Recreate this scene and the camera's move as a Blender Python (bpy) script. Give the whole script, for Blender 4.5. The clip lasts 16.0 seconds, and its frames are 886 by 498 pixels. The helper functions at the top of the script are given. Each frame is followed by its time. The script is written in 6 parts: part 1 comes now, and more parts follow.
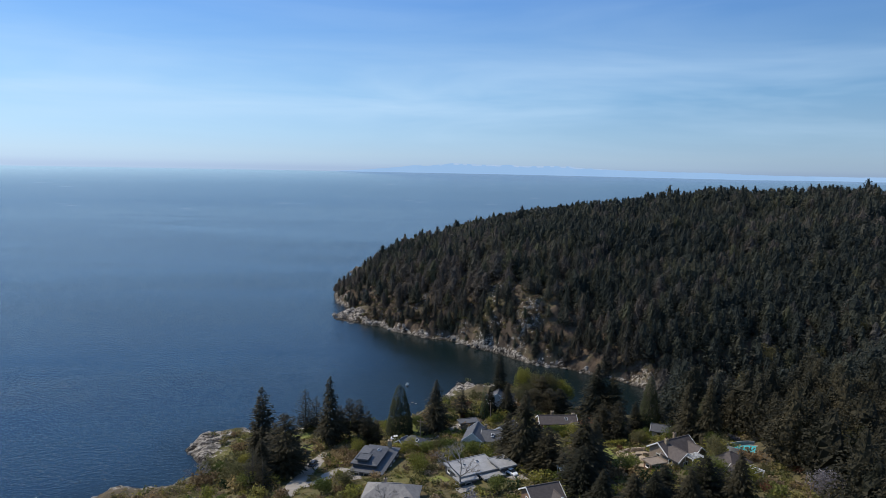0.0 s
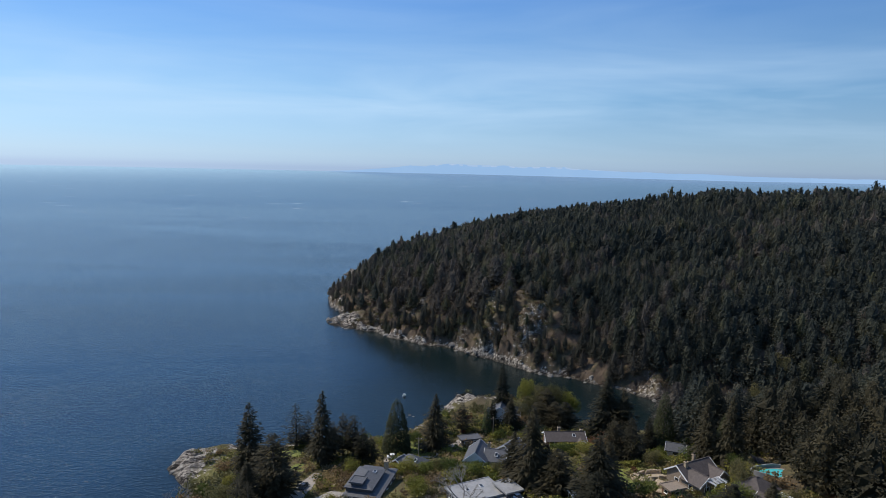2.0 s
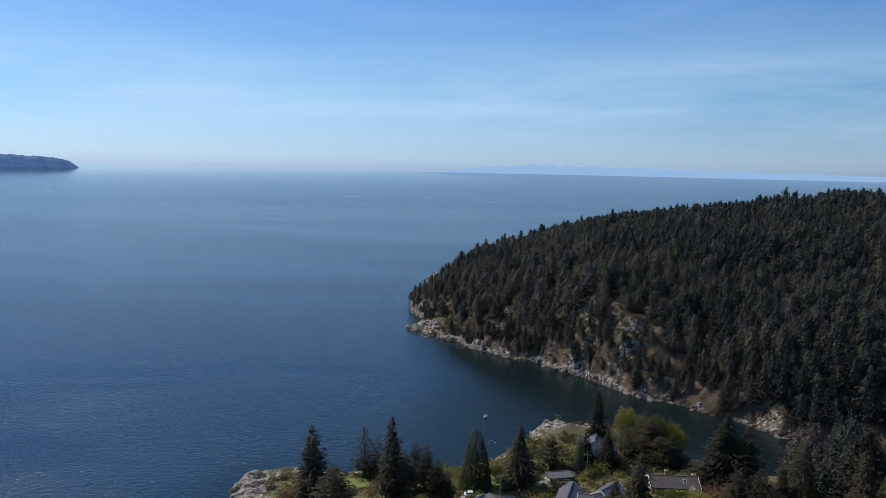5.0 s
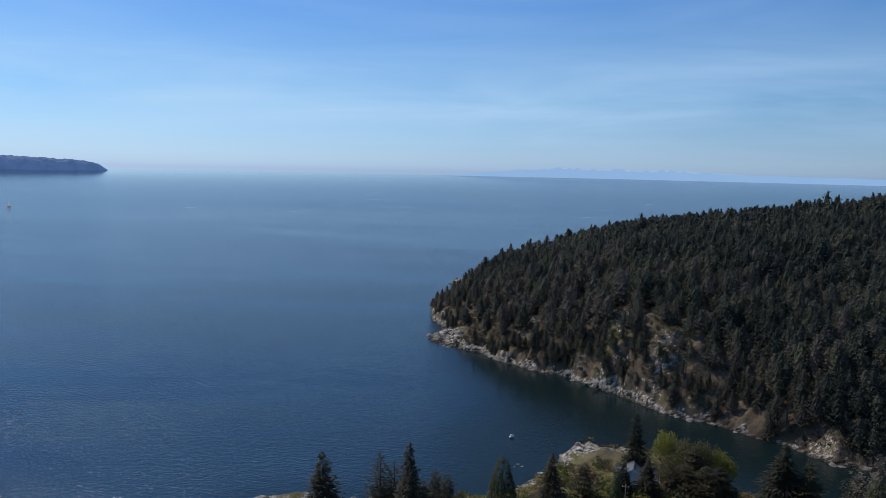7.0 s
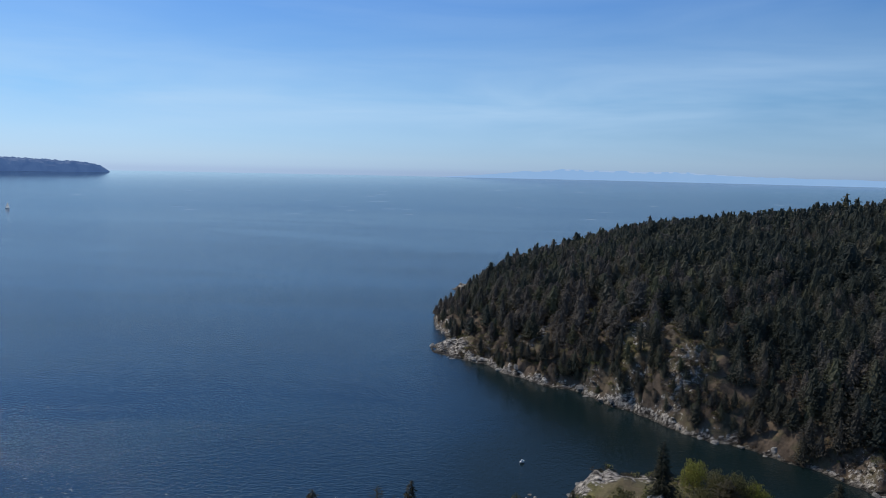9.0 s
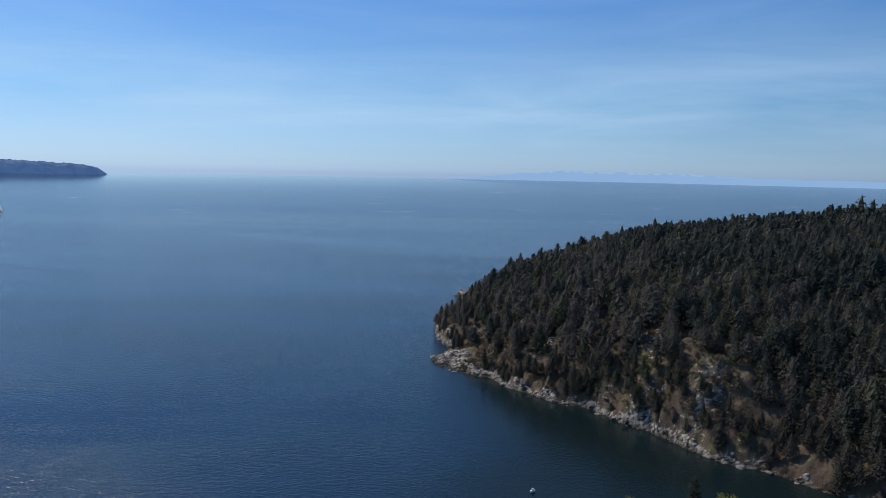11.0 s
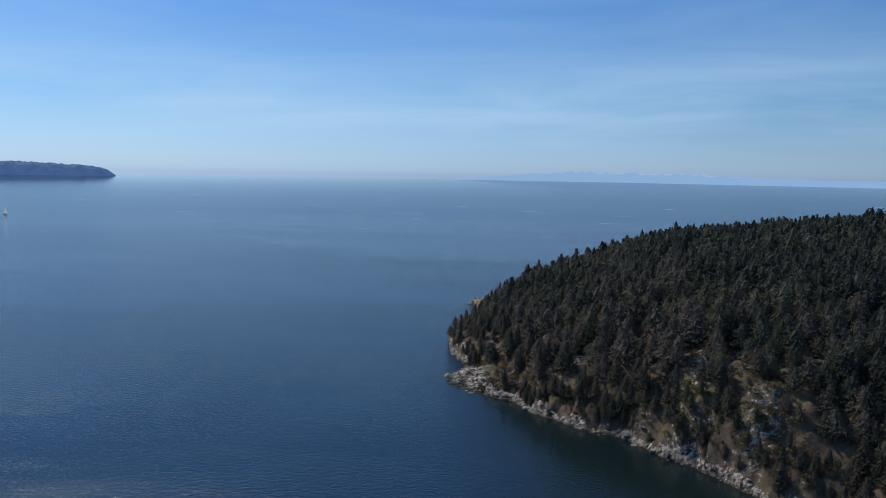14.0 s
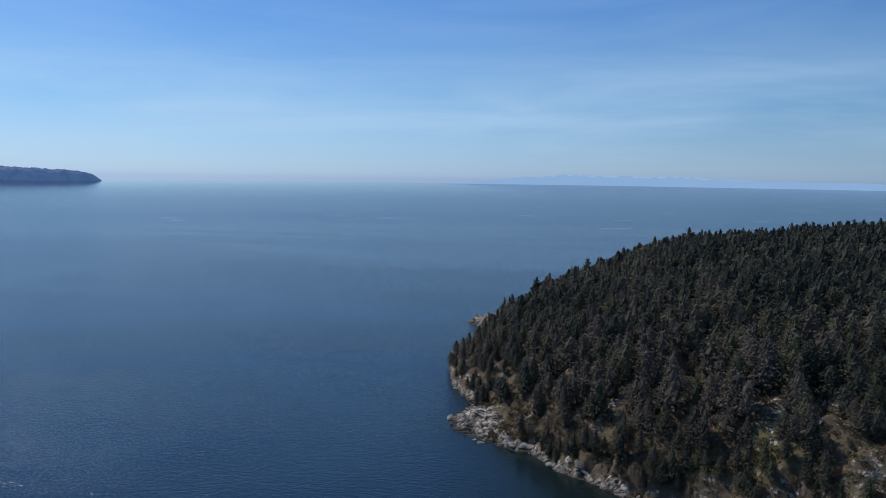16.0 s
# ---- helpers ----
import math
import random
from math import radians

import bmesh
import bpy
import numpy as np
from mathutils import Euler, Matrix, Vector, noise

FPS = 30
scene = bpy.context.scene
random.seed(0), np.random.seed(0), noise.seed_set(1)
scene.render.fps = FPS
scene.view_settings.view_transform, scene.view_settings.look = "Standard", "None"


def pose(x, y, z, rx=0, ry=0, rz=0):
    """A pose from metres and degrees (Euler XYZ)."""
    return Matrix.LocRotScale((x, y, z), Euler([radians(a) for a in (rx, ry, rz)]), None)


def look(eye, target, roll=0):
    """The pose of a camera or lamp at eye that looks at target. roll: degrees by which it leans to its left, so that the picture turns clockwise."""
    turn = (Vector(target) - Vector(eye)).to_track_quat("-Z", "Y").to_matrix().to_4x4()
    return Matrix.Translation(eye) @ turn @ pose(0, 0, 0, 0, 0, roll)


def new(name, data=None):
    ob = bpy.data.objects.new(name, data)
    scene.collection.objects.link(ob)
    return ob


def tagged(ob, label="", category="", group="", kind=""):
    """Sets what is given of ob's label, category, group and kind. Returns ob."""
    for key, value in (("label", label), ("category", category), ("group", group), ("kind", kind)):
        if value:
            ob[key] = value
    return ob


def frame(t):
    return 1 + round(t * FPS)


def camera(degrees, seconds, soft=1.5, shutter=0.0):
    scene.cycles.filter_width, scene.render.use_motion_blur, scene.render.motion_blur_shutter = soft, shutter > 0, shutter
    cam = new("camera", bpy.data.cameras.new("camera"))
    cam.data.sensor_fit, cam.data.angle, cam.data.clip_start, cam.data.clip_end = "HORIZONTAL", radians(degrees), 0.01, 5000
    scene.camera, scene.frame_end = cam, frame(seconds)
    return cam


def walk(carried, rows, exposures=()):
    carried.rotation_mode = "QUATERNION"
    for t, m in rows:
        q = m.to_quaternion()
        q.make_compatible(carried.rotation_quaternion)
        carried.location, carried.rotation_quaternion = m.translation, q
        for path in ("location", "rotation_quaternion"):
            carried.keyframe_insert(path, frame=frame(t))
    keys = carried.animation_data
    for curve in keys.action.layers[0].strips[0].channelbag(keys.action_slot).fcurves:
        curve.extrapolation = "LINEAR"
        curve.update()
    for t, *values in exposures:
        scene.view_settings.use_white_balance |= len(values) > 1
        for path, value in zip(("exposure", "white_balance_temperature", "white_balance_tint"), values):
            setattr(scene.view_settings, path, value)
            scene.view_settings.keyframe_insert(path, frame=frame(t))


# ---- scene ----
cam = camera(69.0, 16.0, 0.85)
PATH = [
    (0, (1.64, -4.491, 102.072), (1.663, -2.506, 101.826), 1.1),
    (0.5, (1.381, -1.094, 102.017), (1.406, 0.89, 101.771), 1.1),
    (1, (1.139, 2.315, 102.043), (1.168, 4.299, 101.797), 1.2),
    (1.5, (0.225, 6.1, 101.892), (0.262, 8.084, 101.648), 1.2),
    (2, (0.135, 10.104, 101.892), (0.172, 12.088, 101.648), 1.3),
    (2.5, (0.046, 14.495, 101.973), (0.073, 16.479, 101.729), 1.2),
    (3, (0.018, 18.909, 101.91), (-0.014, 20.894, 101.663), 1.3),
    (3.5, (0.08, 23.523, 101.597), (0.008, 25.506, 101.35), 1.2),
    (4, (-0.076, 28.068, 101.308), (-0.197, 30.049, 101.061), 1.2),
    (4.5, (0.13, 32.062, 101.494), (-0.048, 34.039, 101.245), 1.1),
    (5, (-0.137, 36.491, 101.144), (-0.365, 38.462, 100.896), 1.1),
    (7.5, (-3.087, 58.511, 100.377), (-3.388, 60.474, 100.139), 1.2),
    (8, (-3.914, 63.722, 100.363), (-4.217, 65.685, 100.125), 1.2),
    (8.5, (-5.349, 68.185, 100.362), (-5.652, 70.148, 100.127), 1.2),
    (9, (-6.195, 73.15, 100.347), (-6.502, 75.112, 100.113), 1.2),
    (11.5, (-12.105, 96.599, 100.773), (-12.408, 98.563, 100.545), 1.1),
    (12, (-13.781, 101.204, 101.148), (-14.08, 103.169, 100.918), 1.2),
    (12.5, (-15.12, 106.167, 101.077), (-15.416, 108.132, 100.85), 1.1),
    (13, (-16.618, 110.439, 101.317), (-16.911, 112.404, 101.09), 1.2),
    (13.5, (-17.995, 115.167, 101.51), (-18.301, 117.131, 101.281), 1.1),
    (14, (-18.593, 120.008, 101.425), (-18.922, 121.967, 101.198), 1.0),
    (14.5, (-19.3, 125.9, 101.069), (-19.635, 127.859, 100.844), 0.9),
    (15, (-22.0, 137.0, 100.775), (-22.343, 138.958, 100.553), 0.9),
    (15.5, (-26.9, 155.1, 101.0), (-27.205, 157.065, 100.788), 0.7),
    (16, (-31.8, 173.5, 100.639), (-32.104, 175.466, 100.424), 0.8),
]
walk(cam, [(t, look(eye, target, roll)) for t, eye, target, roll in PATH],
     [(0, 0.18, 6500, 10), (4, 0.14, 6500, 10), (7, 0.0, 6250, 10), (12, -0.05, 6250, 10), (16, -0.10, 6230, 10)])

# ---- sky and sun ----
SUN_AZ, SUN_EL = -66.0, 48.0          # degrees from +y towards -x, and above the horizon
world = bpy.data.worlds.new("sky")
scene.world = world
world.use_nodes = True
wn, wl = world.node_tree.nodes, world.node_tree.links
wn.clear()
sky = wn.new("ShaderNodeTexSky")
sky.sky_type = "NISHITA"
sky.sun_disc = False
sky.sun_elevation = radians(SUN_EL)
sky.sun_rotation = radians(SUN_AZ)
sky.altitude = 120
sky.air_density, sky.dust_density, sky.ozone_density = 1.0, 0.1, 2.0
bg = wn.new("ShaderNodeBackground")
bg.inputs["Strength"].default_value = 1.0
wout = wn.new("ShaderNodeOutputWorld")
# thin streaks of high cloud
wco = wn.new("ShaderNodeTexCoord")
wmap = wn.new("ShaderNodeMapping")
wmap.inputs["Rotation"].default_value = (0, radians(3), 0)
wmap.inputs["Scale"].default_value = (1.3, 1.3, 10)
wmap.inputs["Location"].default_value = (0.35, 0.1, 0.2)
wl.new(wco.outputs["Generated"], wmap.inputs["Vector"])
wno = wn.new("ShaderNodeTexNoise")
wno.inputs["Scale"].default_value = 1.6
wno.inputs["Detail"].default_value = 4
wno.inputs["Roughness"].default_value = 0.55
wno.inputs["Distortion"].default_value = 0.4
wl.new(wmap.outputs["Vector"], wno.inputs["Vector"])
wr = wn.new("ShaderNodeMapRange")
wr.inputs["From Min"].default_value = 0.36
wr.inputs["From Max"].default_value = 0.70
wr.inputs["To Max"].default_value = 0.6
wl.new(wno.outputs["Fac"], wr.inputs["Value"])
wmix = wn.new("ShaderNodeMix")
wmix.data_type = "RGBA"
wmix.inputs[7].default_value = (0.54, 0.72, 0.90, 1)
wbell = wn.new("ShaderNodeValToRGB")          # the streaks lie low over the sea
wbell.color_ramp.elements[0].position, wbell.color_ramp.elements[0].color = 0.025, (0.12, 0.12, 0.12, 1)
wbell.color_ramp.elements[1].position, wbell.color_ramp.elements[1].color = 0.10, (1, 1, 1, 1)
wend = wbell.color_ramp.elements.new(0.19)
wend.color = (0.22, 0.22, 0.22, 1)
wfac = wn.new("ShaderNodeMath")
wfac.operation = "MULTIPLY"
wl.new(wr.outputs["Result"], wfac.inputs[0])
wl.new(wbell.outputs["Color"], wfac.inputs[1])
wl.new(wfac.outputs[0], wmix.inputs["Factor"])
# the haze of a clear spring noon: pale above the sea, deeper blue higher up
wsep = wn.new("ShaderNodeSeparateXYZ")
wl.new(wco.outputs["Generated"], wsep.inputs[0])
wgr = wn.new("ShaderNodeValToRGB")
for k, (p, c) in enumerate(((0.0, (0.26, 0.455, 0.82)), (0.007, (0.345, 0.56, 0.88)), (0.02, (0.395, 0.615, 0.90)), (0.05, (0.37, 0.63, 0.93)), (0.11, (0.26, 0.55, 0.90)), (0.24, (0.13, 0.36, 0.82)), (0.5, (0.13, 0.30, 0.68)), (1.0, (0.10, 0.22, 0.54)))):
    if k > 1:
        wgr.color_ramp.elements.new(p)
    wgr.color_ramp.elements[k].position, wgr.color_ramp.elements[k].color = p, (*c, 1)
wl.new(wsep.outputs[2], wgr.inputs["Fac"])
wl.new(wsep.outputs[2], wbell.inputs["Fac"])
wsc = wn.new("ShaderNodeMix")
wsc.data_type, wsc.blend_type = "RGBA", "MULTIPLY"
wsc.inputs[0].default_value = 1.0
wsc.inputs[7].default_value = (0.066, 0.075, 0.092, 1)
wl.new(sky.outputs["Color"], wsc.inputs[6])
wbl = wn.new("ShaderNodeMix")
wbl.data_type = "RGBA"
wbl.inputs[0].default_value = 0.62
wl.new(wsc.outputs[2], wbl.inputs[6])
wl.new(wgr.outputs["Color"], wbl.inputs[7])
# brighter towards the sun, deeper away from it
wdot = wn.new("ShaderNodeVectorMath")
wdot.operation = "DOT_PRODUCT"
wl.new(wco.outputs["Generated"], wdot.inputs[0])
wdot.inputs[1].default_value = (math.sin(radians(SUN_AZ)) * math.cos(radians(SUN_EL)), math.cos(radians(SUN_AZ)) * math.cos(radians(SUN_EL)), math.sin(radians(SUN_EL)))
wglow = wn.new("ShaderNodeMath")
wglow.operation = "MULTIPLY_ADD"
wbk = wn.new("ShaderNodeMath")
wbk.operation = "MAXIMUM"
wl.new(wdot.outputs["Value"], wbk.inputs[0])
wbk.inputs[1].default_value = -0.08
wl.new(wbk.outputs[0], wglow.inputs[0])
wglow.inputs[1].default_value, wglow.inputs[2].default_value = 0.46, 0.755
wsun = wn.new("ShaderNodeVectorMath")
wsun.operation = "SCALE"
wl.new(wbl.outputs[2], wsun.inputs[0])
wl.new(wglow.outputs[0], wsun.inputs["Scale"])
wl.new(wsun.outputs[0], wmix.inputs[6])
wl.new(wmix.outputs[2], bg.inputs["Color"])
wl.new(bg.outputs["Background"], wout.inputs["Surface"])

sun = new("sun", bpy.data.lights.new("sun", "SUN"))
sun.data.energy = 3.6
sun.data.angle = radians(0.5)
sun.data.color = (1.0, 0.91, 0.78)
_az, _el = radians(SUN_AZ), radians(SUN_EL)
SUN_DIR = Vector((math.sin(_az) * math.cos(_el), math.cos(_az) * math.cos(_el), math.sin(_el)))
sun.matrix_world = look(SUN_DIR * 2000, (0, 0, 0))

# ---- noise helpers ----
_rs = np.random.RandomState(7)
_LAT = _rs.rand(256, 256)


def vnoise(x, y):
    """Smooth value noise, 0 to 1, one cell per unit."""
    x, y = np.asarray(x, float), np.asarray(y, float)
    xi, yi = np.floor(x).astype(int), np.floor(y).astype(int)
    u, v = x - xi, y - yi
    u, v = u * u * (3 - 2 * u), v * v * (3 - 2 * v)
    a, b = _LAT[xi & 255, yi & 255], _LAT[(xi + 1) & 255, yi & 255]
    c, d = _LAT[xi & 255, (yi + 1) & 255], _LAT[(xi + 1) & 255, (yi + 1) & 255]
    return (a * (1 - u) + b * u) * (1 - v) + (c * (1 - u) + d * u) * v


def fbm(x, y, size, octaves=4):
    total, amp, norm = 0, 1.0, 0
    for k in range(octaves):
        total = total + amp * vnoise(x / size * 2 ** k + 17.3 * k, y / size * 2 ** k - 9.1 * k)
        norm += amp
        amp *= 0.55
    return total / norm


def sstep(a, b, x):
    t = np.clip((x - a) / (b - a), 0, 1)
    return t * t * (3 - 2 * t)


# ---- the lie of the land ----
COAST_TOWN = [(-190, -700), (-150, -200), (-128, 100), (-124, 190), (-119, 219), (-112, 225), (-97, 227), (-85, 238),
              (-94, 248), (-103, 258), (-103, 267), (-95, 274), (-80, 275), (-66, 277), (-45, 281), (-22, 288),
              (-7, 299), (5, 316), (8, 330), (15, 338), (28, 338), (42, 340), (54, 336), (62, 326), (68, 314), (78, 305), (97, 300),
              (120, 296), (150, 299), (185, 308)]
COAST_HEAD = [(192, 324), (165, 337), (150, 343), (134, 344), (123, 345), (117, 352), (109, 362), (97, 370), (85, 382),
              (74, 385), (64, 391), (54, 402), (45, 412), (32, 423), (22, 435), (12, 444), (-2, 448), (-16, 457), (-26, 464),
              (-40, 483), (-53, 488), (-62, 492), (-71, 498), (-78, 504), (-82, 511), (-82, 518), (-77, 526), (-72, 535), (-74, 546), (-82, 558), (-86, 569), (-88, 580), (-95, 608), (-97, 632),
              (-91, 655), (-80, 705), (-92, 730), (-101, 744), (-92, 752), (-66, 752), (-30, 830), (15, 950),
              (80, 1110), (190, 1190), (420, 1190), (1500, 1000), (1500, -700)]


PLAN = 0.84          # metres to one unit of the plan that the coast and the hills are drawn in


def inland(x, y):
    """Plan units inland from the shore; negative out at sea."""
    x, y = np.asarray(x, float), np.asarray(y, float)
    pts = np.array(COAST_TOWN + COAST_HEAD, float)
    nxt = np.roll(pts, -1, axis=0)
    best = np.full(x.shape, 1e9)
    inside = np.zeros(x.shape, bool)
    for (ax, ay), (bx, by) in zip(pts, nxt):
        dx, dy = bx - ax, by - ay
        t = np.clip(((x - ax) * dx + (y - ay) * dy) / (dx * dx + dy * dy), 0, 1)
        best = np.minimum(best, np.hypot(x - ax - t * dx, y - ay - t * dy))
        if ay != by:
            cross = ((ay > y) != (by > y)) & (x < dx * (y - ay) / dy + ax)
            inside ^= cross
    return np.where(inside, best, -best)


def bump(x, y, cx, cy, sx, sy):
    return np.exp(-0.5 * (((x - cx) / sx) ** 2 + ((y - cy) / sy) ** 2))


def head_mask(x, y):
    """1 on the wooded headland, 0 on the settled side of the bay."""
    return sstep(304, 344, y)


def cells(x, y, size, seed):
    """A random level, 0 to 1, for each cell of an uneven mosaic, and the way from its edge."""
    x, y = np.asarray(x, float) / size, np.asarray(y, float) / size
    xi, yi = np.floor(x).astype(int), np.floor(y).astype(int)
    best, second, level = np.full(x.shape, 9.0), np.full(x.shape, 9.0), np.zeros(x.shape)
    for i in (-1, 0, 1):
        for j in (-1, 0, 1):
            a, b2 = (xi + i + 37 * seed) & 255, (yi + j + 91 * seed) & 255
            d = np.hypot(xi + i + _LAT[a, b2] - x, yi + j + _LAT[b2, a] - y)
            second = np.minimum(second, np.maximum(d, best))
            level = np.where(d < best, _LAT[(a * 7 + 3) & 255, (b2 * 5 + 11) & 255], level)
            best = np.minimum(best, d)
    return level, second - best


def ledges(x, y):
    """Split granite: slabs along the strike with cracks between them, in plan units."""
    u, v = 0.88 * x - 0.47 * y, 0.47 * x + 0.88 * y
    u, v = u + 2.2 * (fbm(x, y, 6, 2) - 0.5), v + 2.2 * (fbm(x + 40, y, 6, 2) - 0.5)
    big, gap = cells(u * 0.55, v, 6.0, 1)
    small, gap2 = cells(u * 0.6, v, 3.0, 2)
    return 2.6 * (big - 0.5) + 1.1 * (small - 0.5) - 1.1 * sstep(0.16, 0.0, gap) - 0.5 * sstep(0.2, 0.0, gap2)


def land_height(x, y):
    """Height of the ground, and the way inland from the shore, in metres."""
    x, y = np.asarray(x, float) / PLAN, np.asarray(y, float) / PLAN
    d = inland(x, y) + 5.0 * (fbm(x, y, 17, 3) - 0.5) + 2.4 * (fbm(x + 50, y, 5, 2) - 0.5)
    hill = 7 + 86 * bump(x, y, 415, 660, 215, 270) + 21 * bump(x, y, 45, 500, 115, 120) + 14 * bump(x, y, 90, 790, 130, 130) + 16 * bump(x, y, 150, 1060, 110, 110)
    steep = 31 - 15 * bump(x, y, 58, 402, 15, 15) - 13 * bump(x, y, 120, 352, 12, 12) + 62 * bump(x, y, -64, 514, 22, 15) - 13 * bump(x, y, 30, 440, 22, 22) - 7 * bump(x, y, 64, 418, 14, 14) + 8 * bump(x, y, -20, 462, 25, 14)
    hill = hill + 9 * bump(x, y, 38, 448, 26, 20) + 6 * bump(x, y, 66, 430, 18, 15)
    dp = np.maximum(d, 0)
    head = hill * (1 - np.exp(-dp / steep)) + (0.7 + 3.6 * sstep(0.42, 0.68, fbm(x + 200, y - 60, 10, 3)) * (1 - 0.55 * sstep(70, 110, x))) * (1 - np.exp(-dp / 2.2))
    head = head + (fbm(x, y, 34, 4) - 0.5) * 10 * sstep(6, 60, d) + (fbm(x + 9, y - 4, 9, 3) - 0.5) * 5.0 * sstep(1, 7, d) + (fbm(x - 70, y + 31, 4.2, 3) - 0.5) * 1.5 * sstep(0.5, 4, d) * sstep(70, 40, d) - 3.0 * np.maximum(0, 0.22 - np.abs(fbm(x - 30, y + 8, 7, 2) - 0.5) * 2) / 0.22 * sstep(0.5, 3, d) * sstep(26, 10, d)
    head = head * (1 - 0.45 * bump(x, y, -70, 514, 15, 14))
    head = head + ledges(x, y) * sstep(0.4, 2.0, d) * sstep(15, 6, d)
    town = 15.3 + 0.07 * (x - 18) - 0.14 * np.maximum(y - 205, 0) + 0.08 * np.maximum(205 - y, 0)
    town = np.clip(town, 7, 70) + 5 * bump(x, y, 128, 195, 28, 36) + 22 * bump(x, y, 245, 200, 52, 70)
    town = town * (1 - 0.7 * bump(x, y, -97, 252, 19, 25)) * (1 - np.exp(-dp / 17.0)) + 2.0 * (1 - np.exp(-dp / 2.0))
    town = town + 3.6 * bump(x, y, 20, 327, 11, 8) * sstep(0, 5, d) + 1.5 * bump(x, y, -90, 262, 11, 9) * sstep(0, 4, d) 
    town = town + (fbm(x, y, 8, 3) - 0.5) * 2.6 * (1 - sstep(8, 24, d)) * sstep(0.5, 5, d)
    town = town + 0.55 * ledges(x, -y) * sstep(0.4, 2.0, d) * np.maximum(sstep(9, 4, d), np.clip(bump(x, y, -96, 258, 14, 15) + bump(x, y, 18, 328, 13, 11), 0, 1))
    strata = np.abs(np.sin((-0.48 * x + 0.88 * y + 4 * fbm(x, y, 14, 2)) / 1.35))
    town = town + 1.5 * strata * (bump(x, y, -96, 258, 13, 14) + bump(x, y, 18, 328, 12, 10)) * sstep(0.5, 4, d)
    m = head_mask(x, y)
    z = town * (1 - m) + head * m
    return np.where(d > 0, z, np.maximum(-6, 0.35 * d)) * PLAN, d * PLAN


def land_z(x, y):
    return float(land_height(np.array([x]), np.array([y]))[0][0])


SEA_C = (0.0, 90.0)


def sea_reach(az):
    """How far the sheet of water runs in that direction."""
    a = np.abs(az + radians(5))
    return np.where(a < 0.56, 4750 / np.cos(np.minimum(a, 0.56)), 5600)


def sea_level(r, az):
    """Flat near by; beyond 1.5 km it lifts gently, so that its edge stands where the sea's horizon does."""
    reach = sea_reach(az)
    edge = 101 - reach * 0.0059
    s = np.clip((r - 1500) / (reach - 1500), 0, 1)
    return edge * (0.25 * s * s + 0.75 * s) * sstep(0, 0.12, s) ** 0.5
# ---- materials ----


def material(name, rough=0.8, metal=0.0):
    m = bpy.data.materials.new(name)
    m.use_nodes = True
    nt = m.node_tree
    b = nt.nodes["Principled BSDF"]
    b.inputs["Roughness"].default_value = rough
    b.inputs["Metallic"].default_value = metal
    return m, nt, b


def ramp(nt, fac, stops):
    r = nt.nodes.new("ShaderNodeValToRGB")
    e = r.color_ramp.elements
    while len(e) < len(stops):
        e.new(0.5)
    for k, (p, c) in enumerate(stops):
        e[k].position, e[k].color = p, (*c, 1)
    nt.links.new(fac, r.inputs["Fac"])
    return r.outputs["Color"]


def noise_tex(nt, scale, detail=5, rough=0.55, vector=None, distortion=0.0):
    n = nt.nodes.new("ShaderNodeTexNoise")
    n.inputs["Scale"].default_value = scale
    n.inputs["Detail"].default_value = detail
    n.inputs["Roughness"].default_value = rough
    n.inputs["Distortion"].default_value = distortion
    if vector is None:
        g = nt.nodes.new("ShaderNodeNewGeometry")
        vector = g.outputs["Position"]
    nt.links.new(vector, n.inputs["Vector"])
    return n.outputs["Fac"]


def mix(nt, fac, a, b, mode="MIX"):
    m = nt.nodes.new("ShaderNodeMix")
    m.data_type, m.blend_type = "RGBA", mode
    for sock, val in ((m.inputs[0], fac), (m.inputs[6], a), (m.inputs[7], b)):
        if isinstance(val, (int, float)):
            sock.default_value = val
        elif isinstance(val, tuple):
            sock.default_value = (*val, 1)
        else:
            nt.links.new(val, sock)
    return m.outputs[2]


def maths(nt, op, a, b=0.5, clamp=False):
    m = nt.nodes.new("ShaderNodeMath")
    m.operation, m.use_clamp = op, clamp
    for sock, val in ((m.inputs[0], a), (m.inputs[1], b)):
        if isinstance(val, (int, float)):
            sock.default_value = val
        else:
            nt.links.new(val, sock)
    return m.outputs[0]


def relief(nt, b, fac, strength, distance):
    n = nt.nodes.new("ShaderNodeBump")
    n.inputs["Strength"].default_value = strength
    n.inputs["Distance"].default_value = distance
    nt.links.new(fac, n.inputs["Height"])
    nt.links.new(n.outputs["Normal"], b.inputs["Normal"])
    return n


def attribute(nt, name):
    a = nt.nodes.new("ShaderNodeAttribute")
    a.attribute_name = name
    return a.outputs["Fac"]


